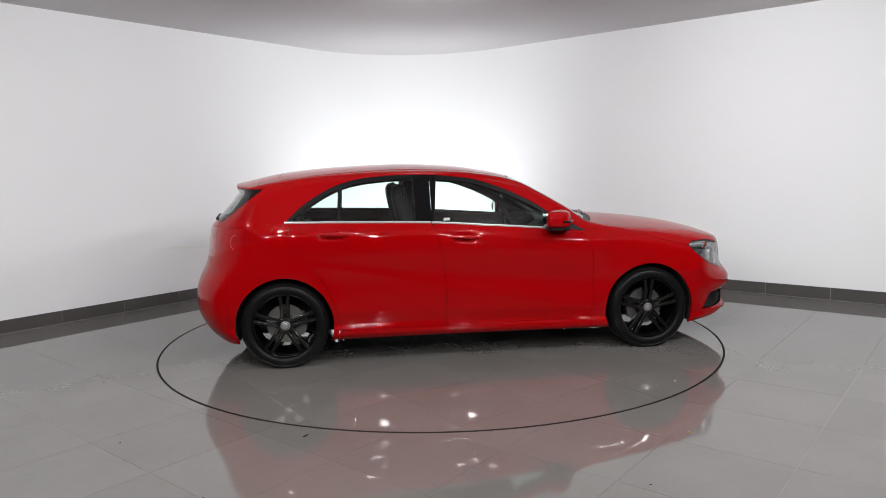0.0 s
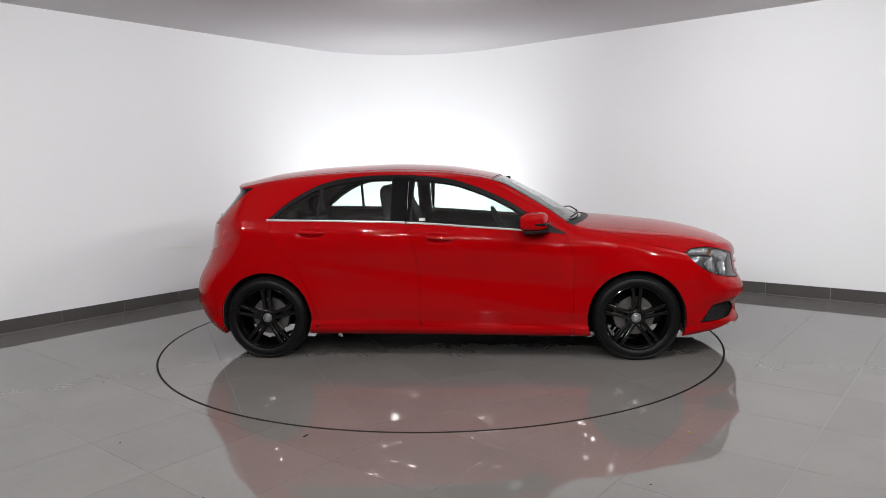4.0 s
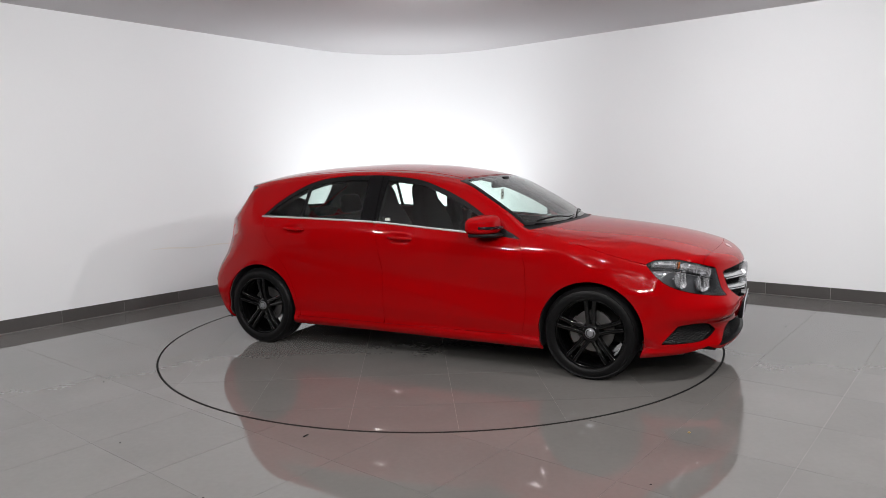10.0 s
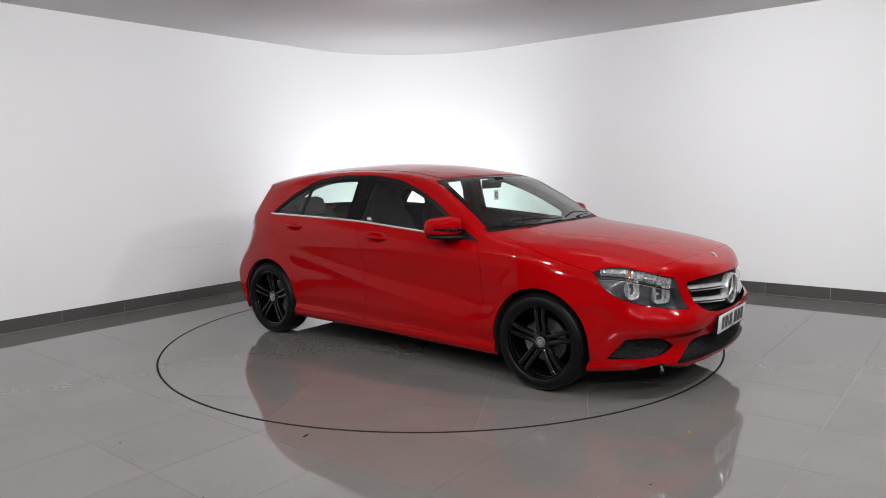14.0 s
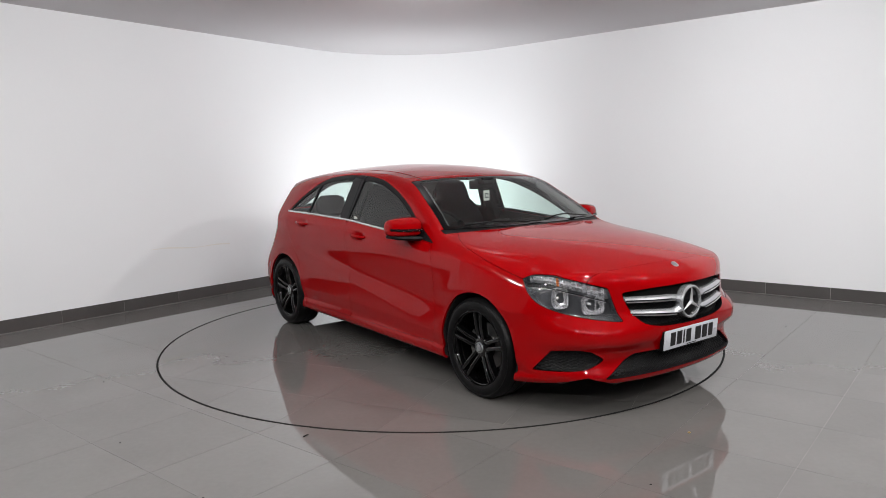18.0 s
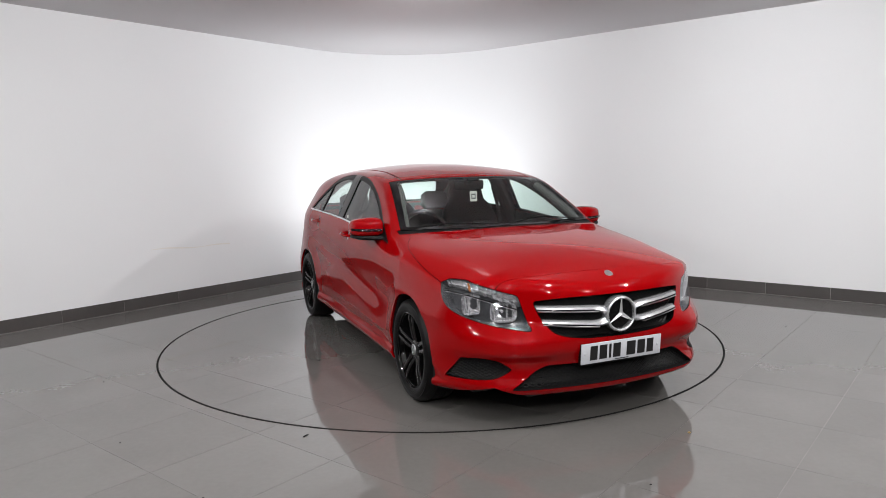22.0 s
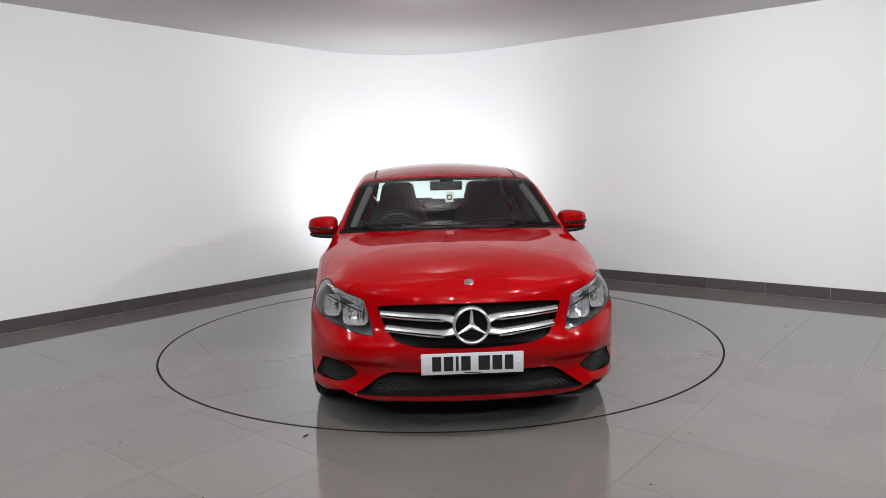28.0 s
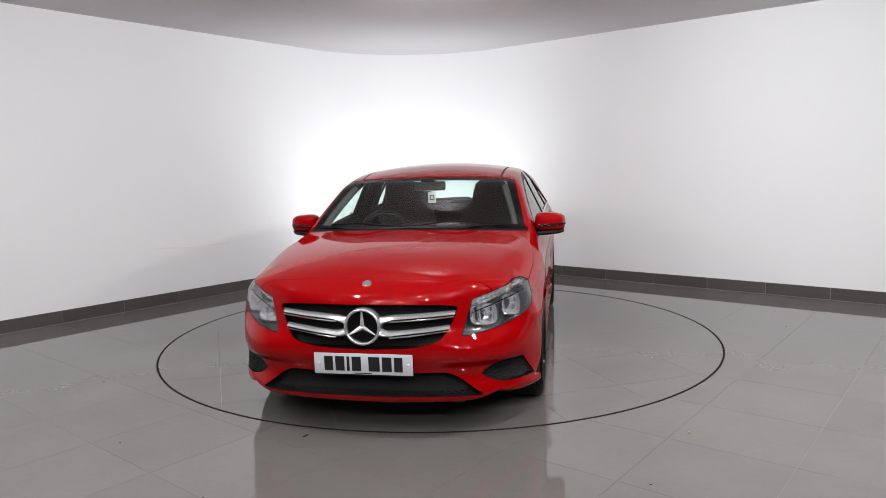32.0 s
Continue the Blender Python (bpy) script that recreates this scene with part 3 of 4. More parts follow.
def in_pane(p):
    return np.minimum(p[:, 2] - window_low(p[:, 0]) - 0.010, window_top(p[:, 0]) - p[:, 2] - 0.034)


def pane_between(x0, x1, tilt0=0.0, tilt1=0.0):
    return lambda p: np.minimum(in_pane(p), np.minimum(p[:, 0] - x0 - tilt0 * (p[:, 2] - 1.0), x1 + tilt1 * (p[:, 2] - 1.0) - p[:, 0]))


rest = p_side_glass
panes = {}
for key, f in (("quarter", pane_between(-1.4, -0.962, 0, 0.06)), ("rear", pane_between(-0.940, -0.405, 0.06, 0.0)), ("front", pane_between(-0.262, 0.640, 0.10, -0.25))):
    panes[key] = clip(rest, f)
    rest = clip(rest, lambda p: -f(p))
pillar = clip(rest, lambda p: np.minimum(p[:, 0] + 0.398, -0.268 + 0.10 * (p[:, 2] - 1.0) - p[:, 0]))
rest = clip(rest, lambda p: -np.minimum(p[:, 0] + 0.398, -0.268 + 0.10 * (p[:, 2] - 1.0) - p[:, 0]))
pillar_r = clip(pillar, lambda p: seam_b(p[:, 2] * 0 + 1.0) - p[:, 0] - 0.002)
pillar_f = clip(pillar, lambda p: p[:, 0] - seam_b(p[:, 2] * 0 + 1.0) - 0.002)
triangle = clip(rest, lambda p: p[:, 0] - 0.645)
rest = clip(rest, lambda p: 0.645 - p[:, 0])


def build_windows(flip, sign):
    trim = sheet_part("window_trim", flip(rest), BLACK_PLASTIC, car, "black rubber window surround", lift=-0.002)
    for key in ("quarter", "rear", "front"):
        g = sheet_part(key + "_window", flip(panes[key]), GLASS, car, "clear green-tinted side glass", depth=0, lift=-0.006)
        glasses.append(g)
        edge_part("window_seal", flip(panes[key]), BLACK_PLASTIC, g, 0.012)
    sheet_part("pillar_cover", flip(pillar_r), BLACK_GLOSS, car, "gloss black door pillar cover")
    sheet_part("pillar_cover", flip(pillar_f), BLACK_GLOSS, car, "gloss black door pillar cover")
    sheet_part("mirror_triangle", flip(triangle), BLACK_PLASTIC, car, lift=-0.001)
    # bright strip along the foot of the windows, in two lengths
    for x0, x1 in ((-1.325, -0.292), (-0.284, 0.655)):
        pts = []
        for i in range(25):
            x = x0 + (x1 - x0) * i / 24
            p = on_side(x, float(window_low(x)), 0.002)
            pts.append((p.x, p.y * sign, p.z))
        part("chrome_strip", tube(bmesh.new(), pts, 0.0075, 6, flat=1.1), SILVER, car, "bright chrome window strip")


two_sides(build_windows)
border = lambda p: np.minimum(in_windscreen(p) - 0.030, 0.570 + 0.245 * (p[:, 0] - 0.334) - p[:, 1])
edge = clip(p_screen, lambda p: -border(p))
clear = clip(p_screen, border)
screen = sheet_part("windscreen", both(clear), GLASS, car, "clear raked windscreen", depth=0, lift=-0.003)
glasses.append(screen)
sheet_part("windscreen_border", both(edge), BLACK_GLOSS, car, "black printed windscreen border", lift=-0.002)
sheet_part("cowl", both(p_cowl), BLACK_PLASTIC, car, "black plastic wiper cowl", lift=-0.006)
for g in glasses:
    g.visible_shadow = False


def on_front_many(y, z):
    lo, hi = np.full(len(y), 1.2), np.full(len(y), 2.5)
    for _ in range(26):
        mid = (lo + hi) / 2
        inside = body_field(np.stack([mid, y, z], 1)) < 0
        lo, hi = np.where(inside, mid, lo), np.where(inside, hi, mid)
    return lo


def mesh_bars(inside, y0, y1, z0, z1, pitch, back, radius, slope=0.62):
    """Crossing diagonal bars of a grille mesh behind an opening of the nose."""
    bm = bmesh.new()
    steps = int((z1 - z0) / 0.012) + 2
    zs = np.linspace(z0, z1, steps + 1)
    for turn in (1, -1):
        for c in np.arange(y0 - 0.5, y1 + 0.5, pitch):
            ys = c + turn * (zs - z0) / slope
            ok = (ys >= y0) & (ys <= y1) & (inside(np.stack([np.full(len(zs), 2.0), np.abs(ys), zs], 1)) > 0.001)
            if ok.sum() < 2:
                continue
            xs = on_front_many(np.abs(ys), zs) - back
            run = []
            for i in range(steps + 1):
                if ok[i]:
                    run.append((xs[i], ys[i], zs[i]))
                if (not ok[i] or i == steps) and run:
                    if len(run) > 1:
                        tube(bm, run, radius, 4)
                    run = []
    return bm


def lining(name, sheet, mat, lift, parent=None, label=""):
    return sheet_part(name, sheet, mat, parent or car, label, depth=0, lift=lift)


# upper grille: dark recess, mesh, four silver blades, round emblem
grille = lining("upper_grille", both(p_grille), DARK_GAP, -0.055, None, "dark grille recess with silver blades")
edge_part("grille_surround", both(clip(p_grille, lambda p: in_grille(p) - 0.002)), BLACK_GLOSS, grille, 0.055)
part("grille_mesh", mesh_bars(in_grille, -0.47, 0.47, 0.490, 0.71, 0.030, 0.034, 0.0028), MESH_BLACK, grille)


def blade(z_in, z_out, y_in, y_out, sign, tall):
    bm = bmesh.new()
    rows = []
    for i in range(15):
        t = i / 14
        y = y_in + (y_out - y_in) * t
        z = z_in + (z_out - z_in) * t
        x = on_front(y, z).x
        near = max(0.0, 1 - t / 0.20) ** 2
        z = z + (0.604 - z) * 0.42 * near
        h = tall * (1.05 - 0.25 * t) + 0.016 * near
        ring = [(-0.030, -0.50), (-0.006, -0.50), (0.004, -0.30), (0.004, -0.18), (-0.004, 0.10), (-0.014, 0.42), (-0.024, 0.50), (-0.036, 0.40)]
        rows.append([bm.verts.new((x + dx + 0.002, sign * y, z + dz * h)) for dx, dz in ring])
    for a, b in zip(rows, rows[1:]):
        for k in range(len(a)):
            bm.faces.new((a[k], a[(k + 1) % len(a)], b[(k + 1) % len(a)], b[k]))
    bm.faces.new(rows[0])
    bm.faces.new(rows[-1])
    return bm


for sign in (1, -1):
    for z_in, z_out, y_out in ((0.642, 0.660, 0.462), (0.560, 0.588, 0.440)):
        b = part("grille_blade", blade(z_in, z_out, 0.085, y_out, sign, 0.031), BLADE_SILVER, grille, "satin silver grille blade")
        bm = bmesh.new()
        tube(bm, [(on_front(y, z_in + (z_out - z_in) * (y - 0.085) / (y_out - 0.085)).x + 0.006, sign * y, z_in + (z_out - z_in) * (y - 0.085) / (y_out - 0.085) - 0.016) for y in np.linspace(0.14, y_out - 0.004, 14)], 0.0042, 6)
        part("blade_edge", bm, CHROME, b)
        bm = bmesh.new()
        tube(bm, [(on_front(y, z_in + (z_out - z_in) * (y - 0.085) / (y_out - 0.085)).x + 0.004, sign * y, z_in + (z_out - z_in) * (y - 0.085) / (y_out - 0.085) - 0.008) for y in np.linspace(0.16, y_out - 0.010, 14)], 0.0036, 6)
        part("blade_groove", bm, BLACK_GLOSS, b)

EMBLEM = (2.222, 0.0, 0.603)
emblem = part("emblem_disc", lathe(bmesh.new(), [(0.001, 0.008), (0.05, 0.007), (0.083, 0.0), (0.083, -0.03)], 40, "x", EMBLEM), BLACK_GLOSS, car, "round black emblem with chrome ring")
part("emblem_ring", lathe(bmesh.new(), [(0.080, 0.002), (0.082, 0.012), (0.088, 0.016), (0.095, 0.012), (0.098, 0.0), (0.098, -0.03), (0.080, -0.03), (0.080, 0.002)], 48, "x", EMBLEM), BLADE_SILVER, emblem)
bm = bmesh.new()
for k in range(3):
    a = radians(90 + 120 * k)
    tip = Vector((0.010, 0.081 * math.cos(a), 0.081 * math.sin(a)))
    across = Vector((0, -math.sin(a), math.cos(a)))
    hub = [bm.verts.new(Vector(EMBLEM) + v) for v in (across * 0.013 + Vector((0.007, 0, 0)), Vector((0.020, 0, 0)), -across * 0.013 + Vector((0.007, 0, 0)))]
    end = [bm.verts.new(Vector(EMBLEM) + tip + v) for v in (across * 0.0035, Vector((0.004, 0, 0)), -across * 0.0035)]
    for i in (0, 1):
        bm.faces.new((hub[i], hub[i + 1], end[i + 1], end[i]))
part("emblem_spokes", bm, SILVER, emblem, smooth=20)
badge = on_front(0.0, 0.770)
part("bonnet_badge", lathe(bmesh.new(), [(0.001, 0.006), (0.013, 0.006), (0.019, 0.004), (0.025, 0.002), (0.026, -0.004)], 24, "x", (0, 0, 0)), CHROME, car, "small round chrome bonnet badge").matrix_local = Matrix.Translation(on_top(2.118, 0.0, 0.0)) @ pose(0, 0, 0, 0, -52, 0)

# lower intake and fog openings
intake = lining("lower_intake", both(p_intake), DARK_GAP, -0.060, None, "black mesh lower intake")
edge_part("intake_surround", both(clip(p_intake, lambda p: in_intake(p) - 0.002)), BLACK_PLASTIC, intake, 0.060)
part("intake_mesh", mesh_bars(in_intake, -0.62, 0.62, 0.234, 0.362, 0.034, 0.026, 0.0030), MESH_BLACK, intake)


def build_fog(flip, sign):
    recess = lining("fog_recess", flip(p_fog), DARK_GAP, -0.035, None, "black mesh corner vent")
    edge_part("fog_surround", flip(clip(p_fog, lambda p: in_fog(p) - 0.002)), BLACK_PLASTIC, recess, 0.035)
    bm = mesh_bars(in_fog, 0.58, 0.86, 0.275, 0.412, 0.026, 0.014, 0.0025)
    part("fog_mesh", flip_bm(bm, sign), MESH_BLACK, recess)


two_sides(build_fog)

# number plate
plate = part("number_plate", box(bmesh.new(), -0.006, 0.0, -0.260, 0.260, -0.0555, 0.0555, 0.002), PLATE_WHITE, car, "white front number plate on a black carrier")
plate.matrix_local = pose(2.240, 0, 0.412, 0, 4, 0)
part("plate_carrier", box(bmesh.new(), -0.035, -0.0065, -0.255, 0.255, -0.066, 0.050, 0.004), BLACK_PLASTIC, plate)
y = -0.205
for width, gap in ((0.046, 0.013), (0.048, 0.013), (0.014, 0.013), (0.048, 0.040), (0.058, 0.013), (0.050, 0.013), (0.044, 0.013)):
    part("plate_mark", box(bmesh.new(), 0.0002, 0.0012, y, y + width, -0.037, 0.040), PLATE_INK, plate)
    y += width + gap
for s in (1, -1):
    part("plate_screw", lathe(bmesh.new(), [(0.001, 0.004), (0.006, 0.003), (0.0075, 0.0)], 12, "x", (0, s * 0.236, 0.0)), PLATE_WHITE, plate)
part("plate_line", box(bmesh.new(), 0.0002, 0.0008, -0.045, 0.045, -0.051, -0.046), PLATE_INK, plate)


# headlights
def build_headlight(flip, sign):
    lamp = lining("headlight", flip(p_lamp), LAMP_GREY, -0.075, None, "clear headlight with chrome reflectors")
    edge_part("lamp_wall", flip(p_lamp), LAMP_GREY, lamp, 0.075)
    g = lining("lamp_lens", flip(p_lamp), LENS, -0.003, lamp)
    g.visible_shadow = False
    # fluted bright band along the upper edge, with an amber stretch
    def band(x0, x1, n, mat, label=""):
        b = bmesh.new()
        rows = []
        for i in range(n + 1):
            x = x0 + (x1 - x0) * i / n
            zt = float(lamp_top(x))
            p = on_side(x, zt - 0.030)
            dip = 0.008 * (i % 2) + 0.003 * (i % 3)
            drop = 0.040 + 0.020 * (x - 1.72) / 0.36
            rows.append([b.verts.new((p.x - 0.014 - dip * 0.5 - back * 0.6, p.y - 0.016 - dip - back, zt - 0.010 - drop * k)) for k, back in ((0.0, 0.0), (0.45, 0.012), (0.55, 0.006), (1.0, 0.022))])
        for p, q in zip(rows, rows[1:]):
            for k in range(3):
                b.faces.new((p[k], q[k], q[k + 1], p[k + 1]))
        part("lamp_band", flip_bm(b, sign), mat, lamp, label, smooth=0)

    band(1.735, 1.888, 15, LAMP_SILVER, "fluted chrome reflector")
    band(1.889, 1.901, 2, AMBER, "amber reflector")
    band(1.902, 2.085, 20, LAMP_SILVER, "fluted chrome reflector")
    # two rounded-square bowls with bright facets round a dark middle
    rng = random.Random(7)
    for yy, zz, w, h, bright in ((0.745, 0.668, 0.050, 0.056, ((-0.75, 4), (0.62, -6))), (0.612, 0.634, 0.072, 0.054, ((-0.7, 5), (-0.25, 3), (0.7, -4)))):
        q = on_front(yy, zz)
        place = Matrix.Translation((q.x - 0.028, yy - 0.016, zz)) @ pose(0, 0, 0, 0, -4, 18)

        def ring(depth, k):
            out = []
            for i in range(16):
                a = 2 * math.pi * (i + 0.5) / 16
                c, d = math.copysign(abs(math.cos(a)) ** 0.55, math.cos(a)), math.copysign(abs(math.sin(a)) ** 0.55, math.sin(a))
                out.append(place @ Vector((depth, k * w * c, k * h * d)))
            return out

        jitter = lambda v, a: v + Vector((rng.uniform(-a, a), rng.uniform(-a, a), rng.uniform(-a, a)))
        b = bmesh.new()
        rings = [[b.verts.new(jitter(v, a)) for v in ring(dep, k)] for dep, k, a in ((0.0, 1.0, 0.0), (-0.010, 0.95, 0.002), (-0.026, 0.82, 0.003), (-0.042, 0.58, 0.003), (-0.050, 0.30, 0.002), (-0.054, 0.08, 0.001))]
        for r0, r1 in zip(rings, rings[1:]):
            for i in range(16):
                b.faces.new((r0[i], r0[(i + 1) % 16], r1[(i + 1) % 16], r1[i]))
        bowl = part("reflector", flip_bm(b, sign), LAMP_SILVER, lamp, "faceted chrome reflector bowl", smooth=0)
        b = tube(bmesh.new(), [v + Vector((0.002, 0, 0)) for v in ring(0.0, 1.02)], 0.0016, 6, closed=True)
        part("reflector_rim", flip_bm(b, sign), CHROME, bowl)
        # bright blades standing across the bowl
        for k, tilt in bright:
            b = box(bmesh.new(), -0.026, -0.004, -0.0045, 0.0045, -0.7 * h, 0.7 * h, 0.0015, place @ pose(0, k * w, 0, tilt, 0, 25))
            part("reflector_blade", flip_bm(b, sign), LAMP_SILVER, bowl, smooth=0)
        b = lathe(bmesh.new(), [(0.001, 0.012), (0.008, 0.008), (0.010, -0.03)], 14, "x")
        bmesh.ops.transform(b, matrix=Matrix.Translation((q.x - 0.056, yy - 0.020, zz)) @ pose(0, 0, 0, 0, 0, 16), verts=b.verts)
        part("bulb", flip_bm(b, sign), LAMP_SILVER, bowl)
    # dark dividing ledge with a thin bright lip under the band
    for mat, down, out, r in ((BLACK_GLOSS, 0.064, 0.014, 0.0030), (CHROME, 0.069, 0.013, 0.0014)):
        b = bmesh.new()
        tube(b, [(on_side(x, float(lamp_top(x)) - down - 0.012 * (x - 1.75) / 0.3) + Vector((-out, -out - 0.004, 0))).to_tuple() for x in np.linspace(1.74, 2.075, 14)], r, 6)
        part("lamp_blade", flip_bm(b, sign), mat, lamp)


two_sides(build_headlight)


# tail lamps: dark backing and rows of bright facets under the lens
def build_tail(flip, sign):
    lamp = lining("tail_lamp_housing", flip(p_tail_lamp), LAMP_RED, -0.03)
    b = bmesh.new()
    for i in range(7):
        a = radians(100 + 22 * i)
        p = on_side(-1.66 + 0.05 * math.cos(a), 0.90 + 0.055 * math.sin(a))
        box(b, p.x - 0.005, p.x + 0.005, p.y - 0.004, p.y + 0.0025, p.z - 0.005, p.z + 0.005, 0.002)
    part("lamp_facets", flip_bm(b, sign), RED_FACET, lamp)


two_sides(build_tail)


# mirrors
def build_mirror(flip, sign):
    c = Vector((0.642, 0.905, 0.996))
    power = lambda a, e: math.copysign(abs(a) ** e, a)
    b = bmesh.new()
    bmesh.ops.create_uvsphere(b, u_segments=40, v_segments=24, radius=1.0)
    for v in b.verts:
        x, y, z = v.co
        x, y, z = power(x, 0.70), power(y, 0.55), power(z, 0.55)
        # flat back for the glass, rounded nose, lower and thinner towards the tip, flat underside
        x *= 0.104 if x > 0 else 0.094
        out = (y + 1) / 2
        taper = 1.0 - 0.12 * out
        z = z * 0.076 * (1.0 - 0.22 * out * out) if z > 0 else z * 0.058
        v.co = c + Vector((x * taper - 0.050 * out * out, y * 0.106, z))
    mir = part("wing_mirror", flip_bm(b, sign), RED, car, "red wing mirror with black foot", smooth=60)
    # flat black base under the housing, running in to the door
    b = bmesh.new()
    rows = []
    for y, x0, x1, z0, z1 in ((0.765, 0.665, 0.745, 0.898, 0.925), (0.800, 0.640, 0.750, 0.906, 0.932), (0.830, 0.560, 0.742, 0.913, 0.941), (0.900, 0.550, 0.734, 0.917, 0.945), (0.970, 0.548, 0.690, 0.922, 0.947), (1.002, 0.560, 0.640, 0.930, 0.947)):
        rows.append([b.verts.new(p) for p in ((x0, y, z1), (x1, y, z1), (x1 + 0.004, y, (z0 + z1) / 2), (x1 - 0.012, y, z0), (x0 + 0.004, y, z0))])
    for p, q in zip(rows, rows[1:]):
        for k in range(5):
            b.faces.new((p[k], p[(k + 1) % 5], q[(k + 1) % 5], q[k]))
    b.faces.new(rows[0])
    b.faces.new(rows[-1])
    part("mirror_foot", flip_bm(b, sign), BLACK_PLASTIC, mir)
    b = bmesh.new()
    line = [(0.738, 0.832, 0.984), (0.736, 0.87, 0.985), (0.722, 0.93, 0.986), (0.688, 0.978, 0.988), (0.635, 1.004, 0.990)]
    tube(b, line, 0.012, 8, flat=0.85)
    part("indicator_strip", flip_bm(b, sign), BLACK_GLOSS, mir)
    for k in range(6):
        at = Vector(line[0]).lerp(Vector(line[1]), k / 2) if k < 2 else Vector(line[1]).lerp(Vector(line[2]), (k - 2) / 2) if k < 4 else Vector(line[2]).lerp(Vector(line[3]), (k - 4) / 2)
        b = box(bmesh.new(), -0.003, 0.003, -0.005, 0.005, -0.004, 0.004, 0.0015, Matrix.Translation(at + Vector((0.0105, 0.001, 0.004 * (-1) ** k))))
        part("indicator_facet", flip_bm(b, sign), CHROME, mir)
    b = bmesh.new()
    box(b, 0.536, 0.548, 0.832, 0.940, 0.950, 1.046, 0.002)
    part("mirror_glass", flip_bm(b, sign), MIRROR, mir)


two_sides(build_mirror)


# door handles
def build_handles(flip, sign):
    for hx, hz in HANDLES:
        b = bmesh.new()
        pts = []
        for i in range(13):
            t = i / 12
            x = hx - 0.095 + 0.19 * t
            base_y = on_side(hx - 0.13, hz).y * (1 - t) + on_side(hx + 0.13, hz).y * t
            out = 0.004 + 0.022 * math.sin(math.pi * min(1, max(0, t))) ** 0.5
            pts.append((x, (base_y + out) * 1, hz + 0.006 - 0.010 * t))
        tube(b, pts, lambda t: 0.008 + 0.005 * math.sin(math.pi * t), 10, flat=1.0)
        part("door_handle", flip_bm(b, sign), RED, car, "red pull handle")


two_sides(build_handles)

# wipers
for x0, y0, x1, y1 in ((1.015, 0.05, 0.900, 0.62), (1.030, -0.60, 1.005, 0.02)):
    pts = []
    for i in range(9):
        t = i / 8
        x, y = x0 + (x1 - x0) * t, y0 + (y1 - y0) * t
        x = min(x, 1.02 - float(bow(1.0)) * y * y)
        pts.append(on_top(x, y, 0.007 + 0.022 * math.sin(math.pi * min(1, 0.15 + t)) ** 2).to_tuple())
    w = part("wiper", tube(bmesh.new(), pts, lambda t: 0.0065 - 0.003 * t, 6), BLACK_PLASTIC, car, "black windscreen wiper")
part("rear_wiper", tube(bmesh.new(), [(-1.862, 0.0, 1.045), (-1.900, -0.02, 1.058), (-1.878, -0.20, 1.056), (-1.858, -0.38, 1.050)], 0.010, 8), BLACK_PLASTIC, car)

# inner linings, floor and wheel houses
lining("side_lining", both(p_frame), CABIN_GREY, -0.022)
lining("tailgate_lining", both(p_tailgate), CABIN, -0.03)
lining("headlining", both(p_roof), CABIN_GREY, -0.028, None, "grey cloth headlining")
lining("bonnet_lining", both(p_hood), DARK_GAP, -0.03)
for flip in (lambda s: s, mirrored):
    lining("door_inner_skin", flip(p_door_f), CABIN, -0.018)
    lining("door_inner_skin", flip(p_door_r), CABIN, -0.018)
    lining("door_lining", flip(p_door_f), CABIN, -0.07, None, "black door lining")
    lining("door_lining", flip(p_door_r), CABIN, -0.07, None, "black door lining")
    lining("fender_lining", flip(p_fender), DARK_GAP, -0.03)
lining("bumper_lining", both(p_bumper), DARK_GAP, -0.09)
b = bmesh.new()
box(b, -1.85, 1.95, -0.56, 0.56, 0.185, 0.26, 0.02)
box(b, -0.93, 0.93, -0.80, 0.80, 0.180, 0.25, 0.02)
box(b, 1.60, 2.09, -0.50, 0.50, 0.172, 0.22, 0.015)
box(b, 1.60, 1.92, -0.74, 0.74, 0.185, 0.24, 0.015)
part("underbody", b, DARK_GAP, car, "dark underbody panels")
for ax in (AXLE_F, AXLE_R):
    for s in (1, -1):
        b = lathe(bmesh.new(), [(0.02, s * 0.55), (ARCH_R + 0.012, s * 0.55), (ARCH_R + 0.010, s * 0.835), (ARCH_R + 0.006, s * 0.872)], 40, "y", (ax, 0, HUB_Z), (-20, 200))
        part("wheel_housing", b, DARK_GAP, car)


